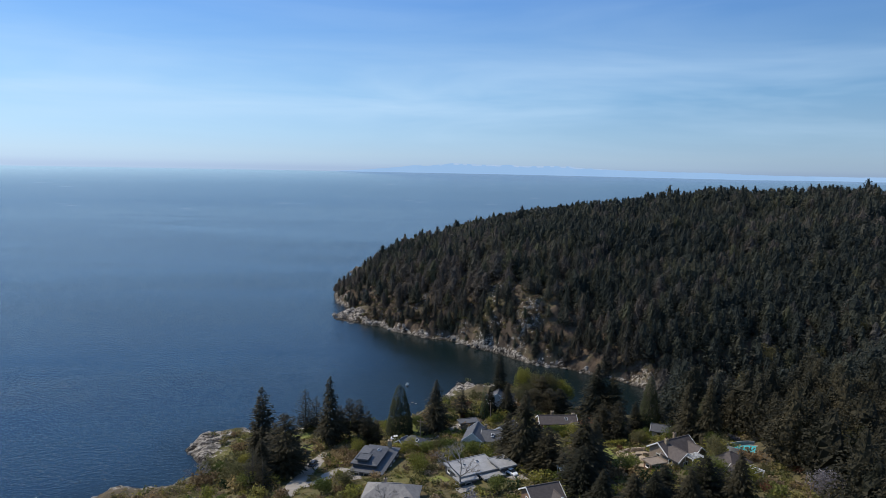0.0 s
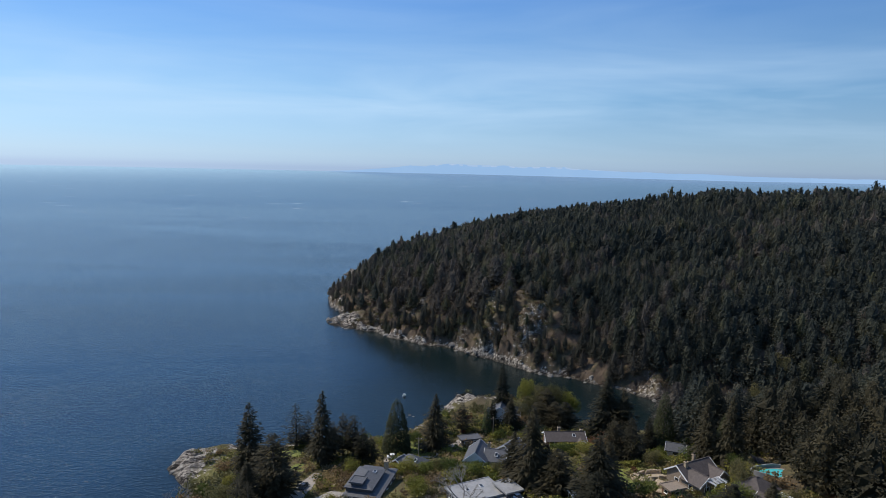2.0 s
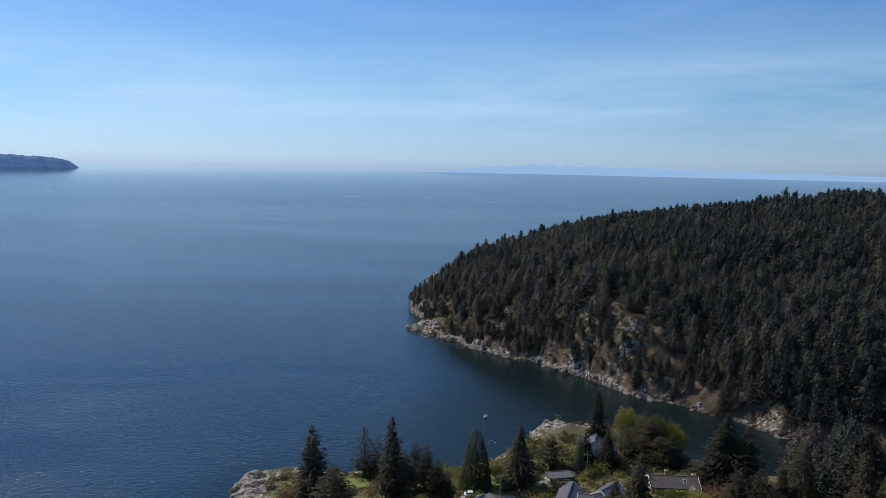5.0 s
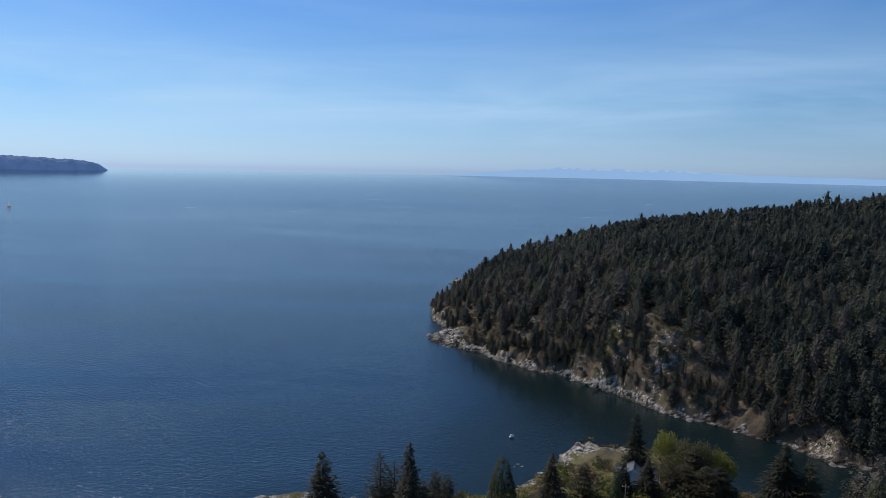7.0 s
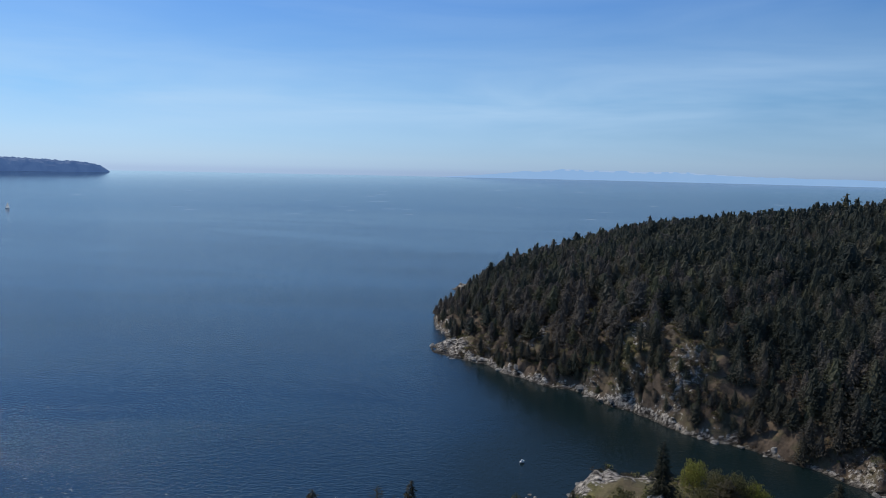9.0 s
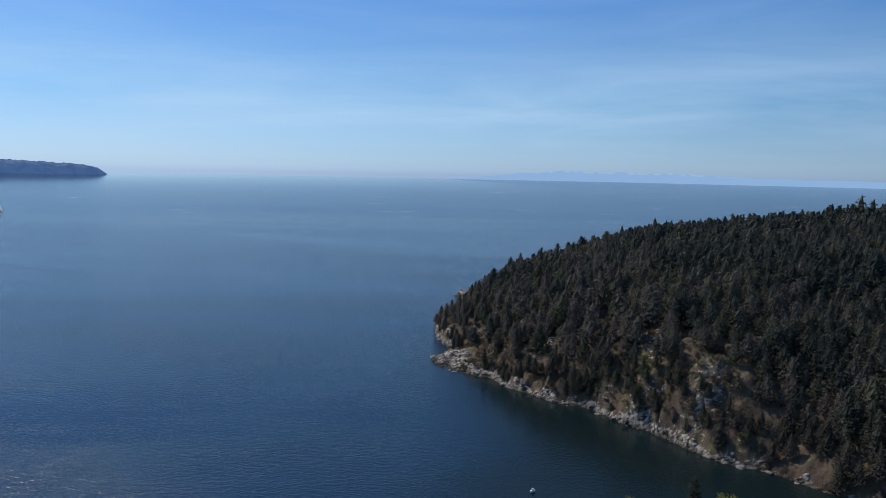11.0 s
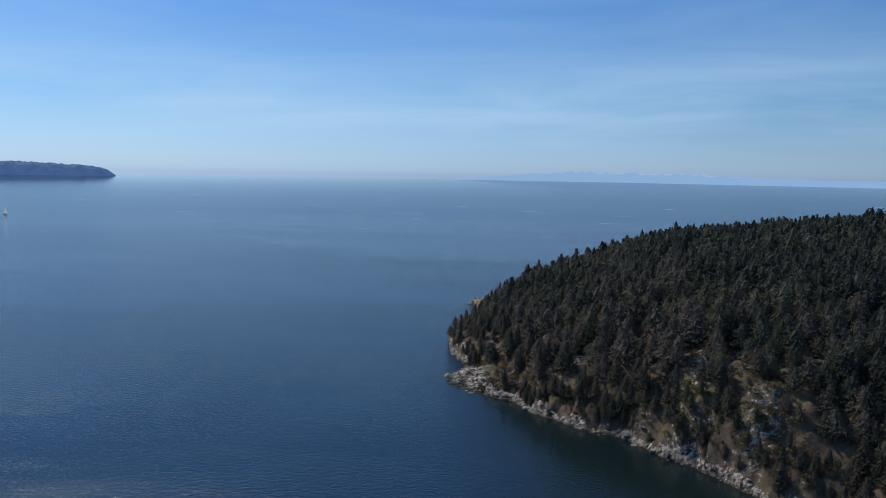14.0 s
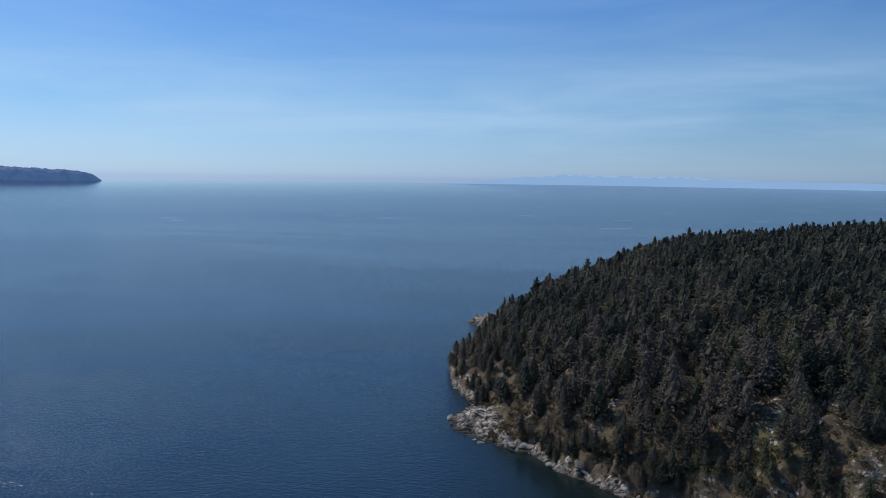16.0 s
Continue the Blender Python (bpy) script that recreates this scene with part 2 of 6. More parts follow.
def grained(name, c1, c2, scale, rough=0.8, bump=0.3, dist=0.03, metal=0.0, own=0.0):
    """A surface with coarse stains and fine grain; own: how much each object differs in tone."""
    m, nt, b = material(name, rough, metal)
    f1 = noise_tex(nt, scale, 6, 0.6)
    f2 = noise_tex(nt, scale * 6, 4, 0.6)
    f = maths(nt, "ADD", maths(nt, "MULTIPLY", f1, 0.65), maths(nt, "MULTIPLY", f2, 0.35))
    col = ramp(nt, f, [(0.32, c1), (0.68, c2)])
    if own:
        oi = nt.nodes.new("ShaderNodeObjectInfo")
        lo = tuple(1 - own for _ in range(3))
        col = mix(nt, 1.0, col, ramp(nt, oi.outputs["Random"], [(0, lo), (1, (1, 1, 1))]), "MULTIPLY")
    nt.links.new(col, b.inputs["Base Color"])
    if bump:
        relief(nt, b, f2, bump, dist)
    return m


def foliage(name, stops, spread=0.35, rough=0.75, own=1.0):
    """Needles or leaves: tone per tree (attribute) and per twig."""
    m, nt, b = material(name, rough)
    b.inputs["Specular IOR Level"].default_value = 0.25
    g = nt.nodes.new("ShaderNodeNewGeometry")
    oi = nt.nodes.new("ShaderNodeObjectInfo")
    tree = maths(nt, "FRACT", maths(nt, "ADD", attribute(nt, "tone"), maths(nt, "MULTIPLY", oi.outputs["Random"], own)), 0)
    col = ramp(nt, tree, stops)
    lo, hi = (1 - spread,) * 3, (1 + spread,) * 3
    col = mix(nt, 1.0, col, ramp(nt, g.outputs["Random Per Island"], [(0, lo), (1, hi)]), "MULTIPLY")
    nt.links.new(col, b.inputs["Base Color"])
    glow = nt.nodes.new("ShaderNodeBsdfTranslucent")          # thin blades let light through
    nt.links.new(col, glow.inputs["Color"])
    both = nt.nodes.new("ShaderNodeMixShader")
    both.inputs[0].default_value = 0.42
    nt.links.new(b.outputs[0], both.inputs[1])
    nt.links.new(glow.outputs[0], both.inputs[2])
    nt.links.new(both.outputs[0], nt.nodes["Material Output"].inputs["Surface"])
    return m


# sea
SEA, nt, b = material("sea_water", 0.12)
b.inputs["IOR"].default_value = 1.333
g = nt.nodes.new("ShaderNodeNewGeometry")
mp = nt.nodes.new("ShaderNodeMapping")
mp.inputs["Rotation"].default_value = (0, 0, radians(14))
mp.inputs["Scale"].default_value = (0.6, 1.0, 1.0)
nt.links.new(g.outputs["Position"], mp.inputs["Vector"])
wind = noise_tex(nt, 0.006, 6, 0.62, mp.outputs["Vector"], 0.6)
chop = noise_tex(nt, 0.62, 2, 0.6, mp.outputs["Vector"])
fine = noise_tex(nt, 1.9, 2, 0.6, mp.outputs["Vector"])
crest = nt.nodes.new("ShaderNodeMapRange")          # small steep crests that catch the sun
crest.interpolation_type = "SMOOTHSTEP"
crest.inputs["From Min"].default_value, crest.inputs["From Max"].default_value = 0.52, 0.80
nt.links.new(noise_tex(nt, 1.5, 0, 0.5, mp.outputs["Vector"]), crest.inputs["Value"])
h = maths(nt, "ADD", maths(nt, "ADD", maths(nt, "MULTIPLY", chop, 0.26), maths(nt, "MULTIPLY", fine, 0.12)), maths(nt, "MULTIPLY", crest.outputs["Result"], 0.08))
mb = nt.nodes.new("ShaderNodeMapping")
mb.inputs["Rotation"].default_value = (0, 0, radians(10))
mb.inputs["Scale"].default_value = (0.22, 1.2, 1.0)
nt.links.new(g.outputs["Position"], mb.inputs["Vector"])
lane = ramp(nt, noise_tex(nt, 0.006, 6, 0.65, mb.outputs["Vector"], 0.8), [(0.40, (0.4, 0.4, 0.4)), (0.60, (1.15, 1.15, 1.15))])
bn = relief(nt, b, h, 0.5, 1.0)
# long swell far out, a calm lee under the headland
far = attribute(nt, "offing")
rim = maths(nt, "SUBTRACT", 1.0, maths(nt, "MULTIPLY", attribute(nt, "rim"), 0.97))
calm = maths(nt, "MULTIPLY", maths(nt, "SUBTRACT", 1.0, maths(nt, "MULTIPLY", far, 0.83)), maths(nt, "SUBTRACT", 1.0, maths(nt, "MULTIPLY", attribute(nt, "shoal_reflection"), 0.6)))
nt.links.new(maths(nt, "MULTIPLY", maths(nt, "MULTIPLY", maths(nt, "MULTIPLY", lane, 1.0), calm), rim), bn.inputs["Strength"])
deep = ramp(nt, wind, [(0.35, (0.006, 0.0215, 0.045)), (0.65, (0.0105, 0.035, 0.067))])
ms = nt.nodes.new("ShaderNodeMapping")
ms.inputs["Rotation"].default_value = (0, 0, radians(8))
ms.inputs["Scale"].default_value = (0.30, 1.5, 1.0)
nt.links.new(g.outputs["Position"], ms.inputs["Vector"])
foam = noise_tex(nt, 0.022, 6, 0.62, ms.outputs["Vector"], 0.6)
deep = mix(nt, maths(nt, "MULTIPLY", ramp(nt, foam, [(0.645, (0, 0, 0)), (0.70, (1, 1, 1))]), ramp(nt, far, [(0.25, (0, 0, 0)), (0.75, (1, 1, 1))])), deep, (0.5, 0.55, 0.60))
# bay colour: green shallows darkened further in place of the hillside's reflection
nt.links.new(mix(nt, attribute(nt, "shoal_reflection"), deep, (0.006, 0.013, 0.0135)), b.inputs["Base Color"])
nt.links.new(maths(nt, "ADD", maths(nt, "MULTIPLY", maths(nt, "ADD", maths(nt, "MULTIPLY", far, 0.04), 0.15), rim), 0.03), b.inputs["Roughness"])

# land: bare rock by the shore and on bluffs, dry grass, forest floor, lawn
LAND, nt, b = material("land", 0.92)
b.inputs["Specular IOR Level"].default_value = 0.2
r1, r2, r3 = noise_tex(nt, 0.09, 6, 0.6), noise_tex(nt, 0.55, 6, 0.65), noise_tex(nt, 2.6, 4, 0.6)
mp = nt.nodes.new("ShaderNodeMapping")
mp.inputs["Rotation"].default_value = (0, 0, radians(-27))
mp.inputs["Scale"].default_value = (0.16, 1.5, 0.8)
nt.links.new(nt.nodes.new("ShaderNodeNewGeometry").outputs["Position"], mp.inputs["Vector"])
bed = noise_tex(nt, 0.8, 4, 0.6, mp.outputs["Vector"])
rock = ramp(nt, maths(nt, "ADD", maths(nt, "MULTIPLY", r2, 0.4), maths(nt, "MULTIPLY", bed, 0.6)), [(0.40, (0.04, 0.035, 0.031)), (0.48, (0.18, 0.16, 0.137)), (0.60, (0.42, 0.385, 0.33))])
vor = nt.nodes.new("ShaderNodeTexVoronoi")
vor.feature = "DISTANCE_TO_EDGE"
vor.inputs["Scale"].default_value = 0.28
gg = nt.nodes.new("ShaderNodeNewGeometry")
nt.links.new(gg.outputs["Position"], vor.inputs["Vector"])
crack = ramp(nt, vor.outputs["Distance"], [(0.0, (0.2, 0.19, 0.18)), (0.11, (1, 1, 1))])
seam = ramp(nt, noise_tex(nt, 1.4, 5, 0.7), [(0.36, (0.3, 0.28, 0.26)), (0.47, (1, 1, 1))])
rock = mix(nt, 0.75, rock, seam, "MULTIPLY")
rock = mix(nt, 0.8, rock, ramp(nt, bed, [(0.40, (0.22, 0.20, 0.18)), (0.47, (1, 1, 1)), (0.60, (1.25, 1.22, 1.16))]), "MULTIPLY")
rock = mix(nt, 0.5, rock, crack, "MULTIPLY")
moss = ramp(nt, r1, [(0.35, (0.052, 0.041, 0.030)), (0.5, (0.11, 0.080, 0.055)), (0.6, (0.085, 0.072, 0.041)), (0.72, (0.20, 0.128, 0.078))])
grass = ramp(nt, r2, [(0.3, (0.066, 0.066, 0.024)), (0.52, (0.135, 0.125, 0.042)), (0.72, (0.215, 0.185, 0.08))])
wet = ramp(nt, attribute(nt, "tide"), [(0.0, (1, 1, 1)), (1.0, (0.22, 0.21, 0.19))])
col = mix(nt, attribute(nt, "grass"), moss, grass)
edge = maths(nt, "ADD", attribute(nt, "rock"), maths(nt, "MULTIPLY", maths(nt, "SUBTRACT", r2, 0.5), 1.4))
edge = maths(nt, "MULTIPLY", maths(nt, "SUBTRACT", edge, 0.38), 6.0, True)
col = mix(nt, edge, col, rock)
col = mix(nt, 1.0, col, wet, "MULTIPLY")
nt.links.new(col, b.inputs["Base Color"])
relief(nt, b, maths(nt, "ADD", r2, maths(nt, "MULTIPLY", r3, 0.35)), 0.9, 0.7)

ROCK = grained("shore_rock", (0.095, 0.084, 0.072), (0.33, 0.305, 0.265), 0.7, 0.9, 0.8, 0.25, own=0.35)
BARE_BARK = grained("bare_grey_bark", (0.16, 0.145, 0.13), (0.30, 0.28, 0.255), 2.0, 0.95, 0.6, 0.05)
BARK = grained("bark", (0.05, 0.04, 0.032), (0.13, 0.105, 0.085), 2.0, 0.95, 0.6, 0.05)
FIR = foliage("fir_needles", [(0.0, (0.038, 0.045, 0.036)), (0.28, (0.053, 0.060, 0.046)), (0.5, (0.075, 0.077, 0.050)), (0.68, (0.082, 0.078, 0.068)), (0.85, (0.100, 0.102, 0.056)), (1.0, (0.118, 0.100, 0.082))], 0.2, own=0.0)
FIR_OWN = foliage("fir_needles_garden", [(0.0, (0.028, 0.029, 0.017)), (0.5, (0.047, 0.043, 0.025)), (1.0, (0.070, 0.060, 0.032))], 0.2)
FIR_SHORE = foliage("fir_needles_shore", [(0.0, (0.041, 0.044, 0.031)), (0.4, (0.061, 0.058, 0.042)), (0.7, (0.084, 0.074, 0.059)), (1.0, (0.079, 0.085, 0.044))], 0.15)
LEAF_GREEN = foliage("leaves_green", [(0.0, (0.072, 0.096, 0.022)), (0.5, (0.126, 0.146, 0.034)), (1.0, (0.180, 0.192, 0.048))])
LEAF_LIME = foliage("leaves_lime", [(0.0, (0.165, 0.170, 0.030)), (0.5, (0.220, 0.212, 0.042)), (1.0, (0.280, 0.250, 0.066))])
LEAF_BROWN = foliage("twigs_brown", [(0.0, (0.17, 0.12, 0.062)), (0.5, (0.27, 0.185, 0.095)), (1.0, (0.33, 0.25, 0.11))])
LEAF_OLIVE = foliage("leaves_olive", [(0.0, (0.095, 0.089, 0.037)), (0.5, (0.132, 0.124, 0.049)), (1.0, (0.180, 0.158, 0.072))])
LEAF_DARK = foliage("leaves_dark", [(0.0, (0.023, 0.042, 0.016)), (0.5, (0.039, 0.060, 0.023)), (1.0, (0.058, 0.078, 0.029))])
LEAF_RUST = foliage("leaves_rust", [(0.0, (0.13, 0.06, 0.035)), (1.0, (0.18, 0.085, 0.045))])
BLOSSOM = foliage("blossom", [(0.0, (0.20, 0.18, 0.185)), (1.0, (0.32, 0.29, 0.29))], 0.3)
CYPRESS = foliage("cypress_sprays", [(0.0, (0.043, 0.050, 0.019)), (1.0, (0.060, 0.066, 0.024))], 0.3)
GARDEN = foliage("garden_leaves", [(0.0, (0.056, 0.064, 0.022)), (0.2, (0.165, 0.155, 0.045)), (0.42, (0.235, 0.18, 0.085)), (0.6, (0.185, 0.185, 0.048)), (0.75, (0.27, 0.25, 0.058)), (0.88, (0.185, 0.13, 0.072)), (1.0, (0.33, 0.26, 0.165))], 0.3)
SCRUB = foliage("bluff_scrub", [(0.0, (0.045, 0.043, 0.027)), (0.3, (0.085, 0.071, 0.050)), (0.65, (0.150, 0.108, 0.070)), (0.85, (0.155, 0.145, 0.050)), (1.0, (0.095, 0.095, 0.041))], 0.25, own=0.0)
GRASS = grained("mown_lawn", (0.105, 0.125, 0.020), (0.19, 0.195, 0.040), 0.8, 0.9, 0.4, 0.05)
PAVING = grained("pale_paving", (0.21, 0.185, 0.155), (0.34, 0.31, 0.265), 0.6, 0.85, 0.3, 0.02)
STONE = grained("terrace_stone", (0.26, 0.195, 0.125), (0.50, 0.40, 0.27), 1.2, 0.85, 0.5, 0.06, own=0.3)
SHAKE = grained("weathered_shake", (0.15, 0.14, 0.128), (0.27, 0.255, 0.235), 1.0, 0.85, 0.5, 0.03)
SLATE = grained("grey_shingle", (0.055, 0.058, 0.064), (0.115, 0.118, 0.125), 1.4, 0.7, 0.5, 0.03, own=0.15)
SHINGLE = grained("brown_shingle", (0.055, 0.044, 0.039), (0.118, 0.096, 0.084), 1.4, 0.8, 0.5, 0.03, own=0.15)
MEMBRANE = grained("pale_roof_membrane", (0.20, 0.197, 0.19), (0.34, 0.335, 0.32), 0.35, 0.6, 0.2, 0.01)
STUCCO = grained("cream_stucco", (0.42, 0.39, 0.34), (0.58, 0.55, 0.49), 1.0, 0.85, 0.2, 0.01)
WHITE = grained("white_paint", (0.70, 0.70, 0.68), (0.82, 0.82, 0.80), 2.0, 0.5, 0.1, 0.005)
CEDAR = grained("cedar_siding", (0.13, 0.075, 0.045), (0.24, 0.14, 0.085), 2.0, 0.8, 0.4, 0.02)
DARKWALL = grained("charcoal_siding", (0.045, 0.045, 0.048), (0.085, 0.085, 0.09), 2.0, 0.7, 0.3, 0.02)
TIMBER = grained("weathered_timber", (0.16, 0.125, 0.09), (0.30, 0.24, 0.18), 3.0, 0.85, 0.4, 0.02)
RUBBER = grained("tyre_rubber", (0.015, 0.015, 0.016), (0.03, 0.03, 0.03), 8.0, 0.9, 0.2, 0.005)
STEEL = grained("dull_steel", (0.35, 0.36, 0.37), (0.5, 0.5, 0.5), 6.0, 0.35, 0.1, 0.003, metal=0.9)
CARWHITE = grained("white_car_paint", (0.74, 0.75, 0.76), (0.80, 0.80, 0.80), 4.0, 0.25, 0.0)
CARDARK = grained("dark_car_paint", (0.03, 0.035, 0.045), (0.05, 0.055, 0.065), 4.0, 0.25, 0.0)
POOLTILE = grained("pool_plaster", (0.05, 0.42, 0.44), (0.10, 0.52, 0.54), 1.5, 0.08, 0.15, 0.02)
CLOTH = grained("sail_cloth", (0.72, 0.72, 0.70), (0.82, 0.82, 0.80), 1.0, 0.8, 0.1, 0.01)
nt = CLOTH.node_tree
tl = nt.nodes.new("ShaderNodeBsdfTranslucent")
tl.inputs["Color"].default_value = (0.85, 0.85, 0.83, 1)
mx = nt.nodes.new("ShaderNodeMixShader")
mx.inputs[0].default_value = 0.6
nt.links.new(nt.nodes["Principled BSDF"].outputs[0], mx.inputs[1])
nt.links.new(tl.outputs[0], mx.inputs[2])
nt.links.new(mx.outputs[0], nt.nodes["Material Output"].inputs["Surface"])
GLASS, nt, b = material("window_glass", 0.04)
b.inputs["Base Color"].default_value = (0.02, 0.025, 0.03, 1)
b.inputs["IOR"].default_value = 1.5
LAMP, nt, b = material("lamp_lens", 0.1)
b.inputs["Base Color"].default_value = (0.6, 0.6, 0.58, 1)


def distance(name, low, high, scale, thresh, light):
    """Backdrop of far land: the haze of miles of air is put into emission."""
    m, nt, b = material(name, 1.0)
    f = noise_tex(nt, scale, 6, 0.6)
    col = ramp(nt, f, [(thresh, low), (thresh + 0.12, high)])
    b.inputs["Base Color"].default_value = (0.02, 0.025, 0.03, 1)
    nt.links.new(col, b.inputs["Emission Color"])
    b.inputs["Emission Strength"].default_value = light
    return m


# emission tints hold the haze over island, peaks and snow
HAZE_ISLE = distance("haze_glow_island", (0.050, 0.100, 0.232), (0.060, 0.115, 0.252), 0.02, 0.4, 1.0)
HAZE_PEAKS = distance("haze_glow_mountains", (0.270, 0.434, 0.672), (0.279, 0.442, 0.677), 0.006, 0.5, 1.0)
HAZE_SNOW = distance("haze_glow_snow", (0.35, 0.48, 0.67), (0.40, 0.51, 0.68), 0.02, 0.5, 1.0)

# ---- mesh helpers ----


def np_mesh(name, verts, faces, mat=None, attrs=(), smooth=False, normals=None):
    """A mesh from arrays of corners and of equal-sided faces."""
    verts, faces = np.asarray(verts, np.float32), np.asarray(faces, np.int32)
    me = bpy.data.meshes.new(name)
    n, k = faces.shape
    me.vertices.add(len(verts))
    me.vertices.foreach_set("co", verts.ravel())
    me.loops.add(n * k)
    me.loops.foreach_set("vertex_index", faces.ravel())
    me.polygons.add(n)
    me.polygons.foreach_set("loop_start", np.arange(0, n * k, k, dtype=np.int32))
    me.polygons.foreach_set("use_smooth", np.full(n, smooth))
    for key, vals in attrs:
        me.attributes.new(key, "FLOAT", "POINT").data.foreach_set("value", np.asarray(vals, np.float32))
    if normals is not None:
        me.attributes.new("custom_normal", "FLOAT_VECTOR", "POINT").data.foreach_set("vector", np.asarray(normals, np.float32).ravel())
    if mat:
        me.materials.append(mat)
    me.update(calc_edges=True)
    return me


def grid_faces(nu, nv):
    i = np.arange(nu * nv).reshape(nu, nv)
    return np.stack([i[:-1, :-1].ravel(), i[1:, :-1].ravel(), i[1:, 1:].ravel(), i[:-1, 1:].ravel()], 1)


def bm_mesh(name, bm, mat=None):
    me = bpy.data.meshes.new(name)
    bm.to_mesh(me)
    bm.free()
    if mat:
        me.materials.append(mat)
    return me


def part(name, bm, mat, parent, label=""):
    ob = new(name, bm_mesh(name, bm, mat))
    ob.parent = parent
    return tagged(ob, label)


# ---- the sea ----
_r = np.concatenate([np.linspace(0, 700, 76), np.linspace(730, 1400, 20), np.linspace(1450, 1900, 16), np.linspace(2000, 4700, 28)])
_a = np.radians(np.linspace(-180, 180, 241))
_R, _A = np.meshgrid(_r, _a, indexing="ij")
_reach = sea_reach(_A)
_R = np.where(_R > 1900, 1900 + (_R - 1900) * (_reach - 1900) / 2800, _R)
_Z = sea_level(_R, _A)
_sx, _sy = SEA_C[0] + _R * np.sin(_A), SEA_C[1] + _R * np.cos(_A)
_off = np.where(_R < 900, -land_height(_sx, _sy)[1], 900)
_shoal_reflection = sstep(75, 8, _off) * sstep(-75, 5, _sx) * sstep(420, 330, _sy) + 0.5 * sstep(22, 2, _off) + 0.9 * sstep(115, 8, _off) * sstep(-100, 10, _sx) * sstep(250, 290, _sy) * sstep(440, 400, _sy)      # green shallows, plus the hill's dark reflection put into the bay's colour
sea = new("water", np_mesh("water", np.stack([SEA_C[0] + _R * np.sin(_A), SEA_C[1] + _R * np.cos(_A), _Z], -1).reshape(-1, 3), grid_faces(*_R.shape), SEA, [("shoal_reflection", np.clip(_shoal_reflection, 0, 1).ravel()), ("offing", sstep(150, 2400, _R).ravel()), ("rim", (sstep(1300, 6600, _R) * (0.62 + 0.38 * sstep(0.2, -0.35, _A))).ravel())], smooth=True))
tagged(sea, "deep blue sea with light wind streaks reaching the horizon", "sea", kind="structure")

# ---- the land ----
_x = np.concatenate([np.linspace(-220, -116, 12), np.arange(-112, 62, 0.85), np.arange(62, 150, 1.3), np.arange(150, 260, 2.6), np.arange(260, 440, 5.0), np.linspace(460, 1200, 20)])
_y = np.concatenate([np.linspace(-500, 110, 16), np.arange(125, 172, 1.6), np.arange(172, 190, 1.3), np.arange(190, 234, 0.9), np.arange(234, 300, 1.3), np.arange(300, 446, 0.9), np.arange(446, 460, 1.3), np.arange(460, 650, 2.1), np.arange(652, 1012, 8.0)])
_X, _Y = np.meshgrid(_x, _y, indexing="ij")
_Z, _D = land_height(_X, _Y)
_PX, _PY = _X / PLAN, _Y / PLAN
_m = head_mask(_PX, _PY)
_band = (2.3 + 5.5 * sstep(0.40, 0.70, fbm(_PX, _PY, 14, 3))) * (1 - 0.5 * _m * sstep(75, 110, _PX)) * (1 - 0.6 * bump(_PX, _PY, 50, 409, 16, 14)) * (1 - 0.25 * _m * sstep(530, 545, _PY) * sstep(715, 700, _PY)) * (1 - 0.42 * _m * sstep(-8, 16, _PX)) + 30 * bump(_PX, _PY, -68, 512, 16, 13)
_rock = np.clip(1.15 - _D / np.maximum(_band, 1.0), 0, 1)
_bluff = 0.75 * sstep(0.52, 0.7, fbm(_PX + 300, _PY, 22, 4)) * sstep(75, 30, _D) * _m * (_PX < 150)
_bluff = np.maximum(_bluff, 0.55 * sstep(0.47, 0.66, fbm(_PX - 40, _PY, 9, 3)) * sstep(40, 12, _D) * _m * sstep(100, 66, _PX) * sstep(548, 528, _PY))
_bluff = np.maximum(_bluff, 0.5 * bump(_PX, _PY, 59, 404, 10, 6) + 0.55 * bump(_PX, _PY, 36, 421, 9, 6) + 0.62 * bump(_PX, _PY, 68, 416, 10, 9) + 0.5 * bump(_PX, _PY, 39, 438, 9, 8) + 0.72 * bump(_PX, _PY, 120, 352, 11, 8) + 2.8 * bump(_PX, _PY, 20, 331, 13, 7) + 1.25 * bump(_PX, _PY, -99, 258, 13, 15) + 0.9 * bump(_PX, _PY, -108, 224, 13, 8) + 1.3 * bump(_PX, _PY, -92, 742, 16, 12))
_rock = np.clip(np.maximum(_rock, 0.68 * _bluff), 0, 1)
_grass = np.clip(0.85 * bump(_PX, _PY, -86, 246, 13, 13) + 0.6 * bump(_PX, _PY, 42, 436, 7, 6) + 0.5 * bump(_PX, _PY, 74, 424, 8, 6) + (1 - _m) * (_PX < 130) * (0.55 + 1.4 * (fbm(_PX, _PY, 14, 3) - 0.45)) * (0.45 + 0.55 * sstep(-80, -50, _PX)), 0, 1)
_tide = sstep(1.3, 0.4, _Z + 0.5 * (fbm(_PX, _PY, 6, 2) - 0.5))
land = new("ground", np_mesh("ground", np.stack([_X, _Y, _Z], -1).reshape(-1, 3), grid_faces(*_X.shape), LAND,
           [("rock", _rock.ravel()), ("grass", _grass.ravel()), ("tide", _tide.ravel())], smooth=True))
tagged(land, "rocky wooded coast with pale granite shore and brown forest floor", "land", kind="structure")

# ---- far land, outside the reach of the walk ----


def sea_point(az_deg, r):
    a = radians(az_deg)
    return Vector((SEA_C[0] + r * math.sin(a), SEA_C[1] + r * math.cos(a), float(sea_level(np.array(r), np.array(a)))))


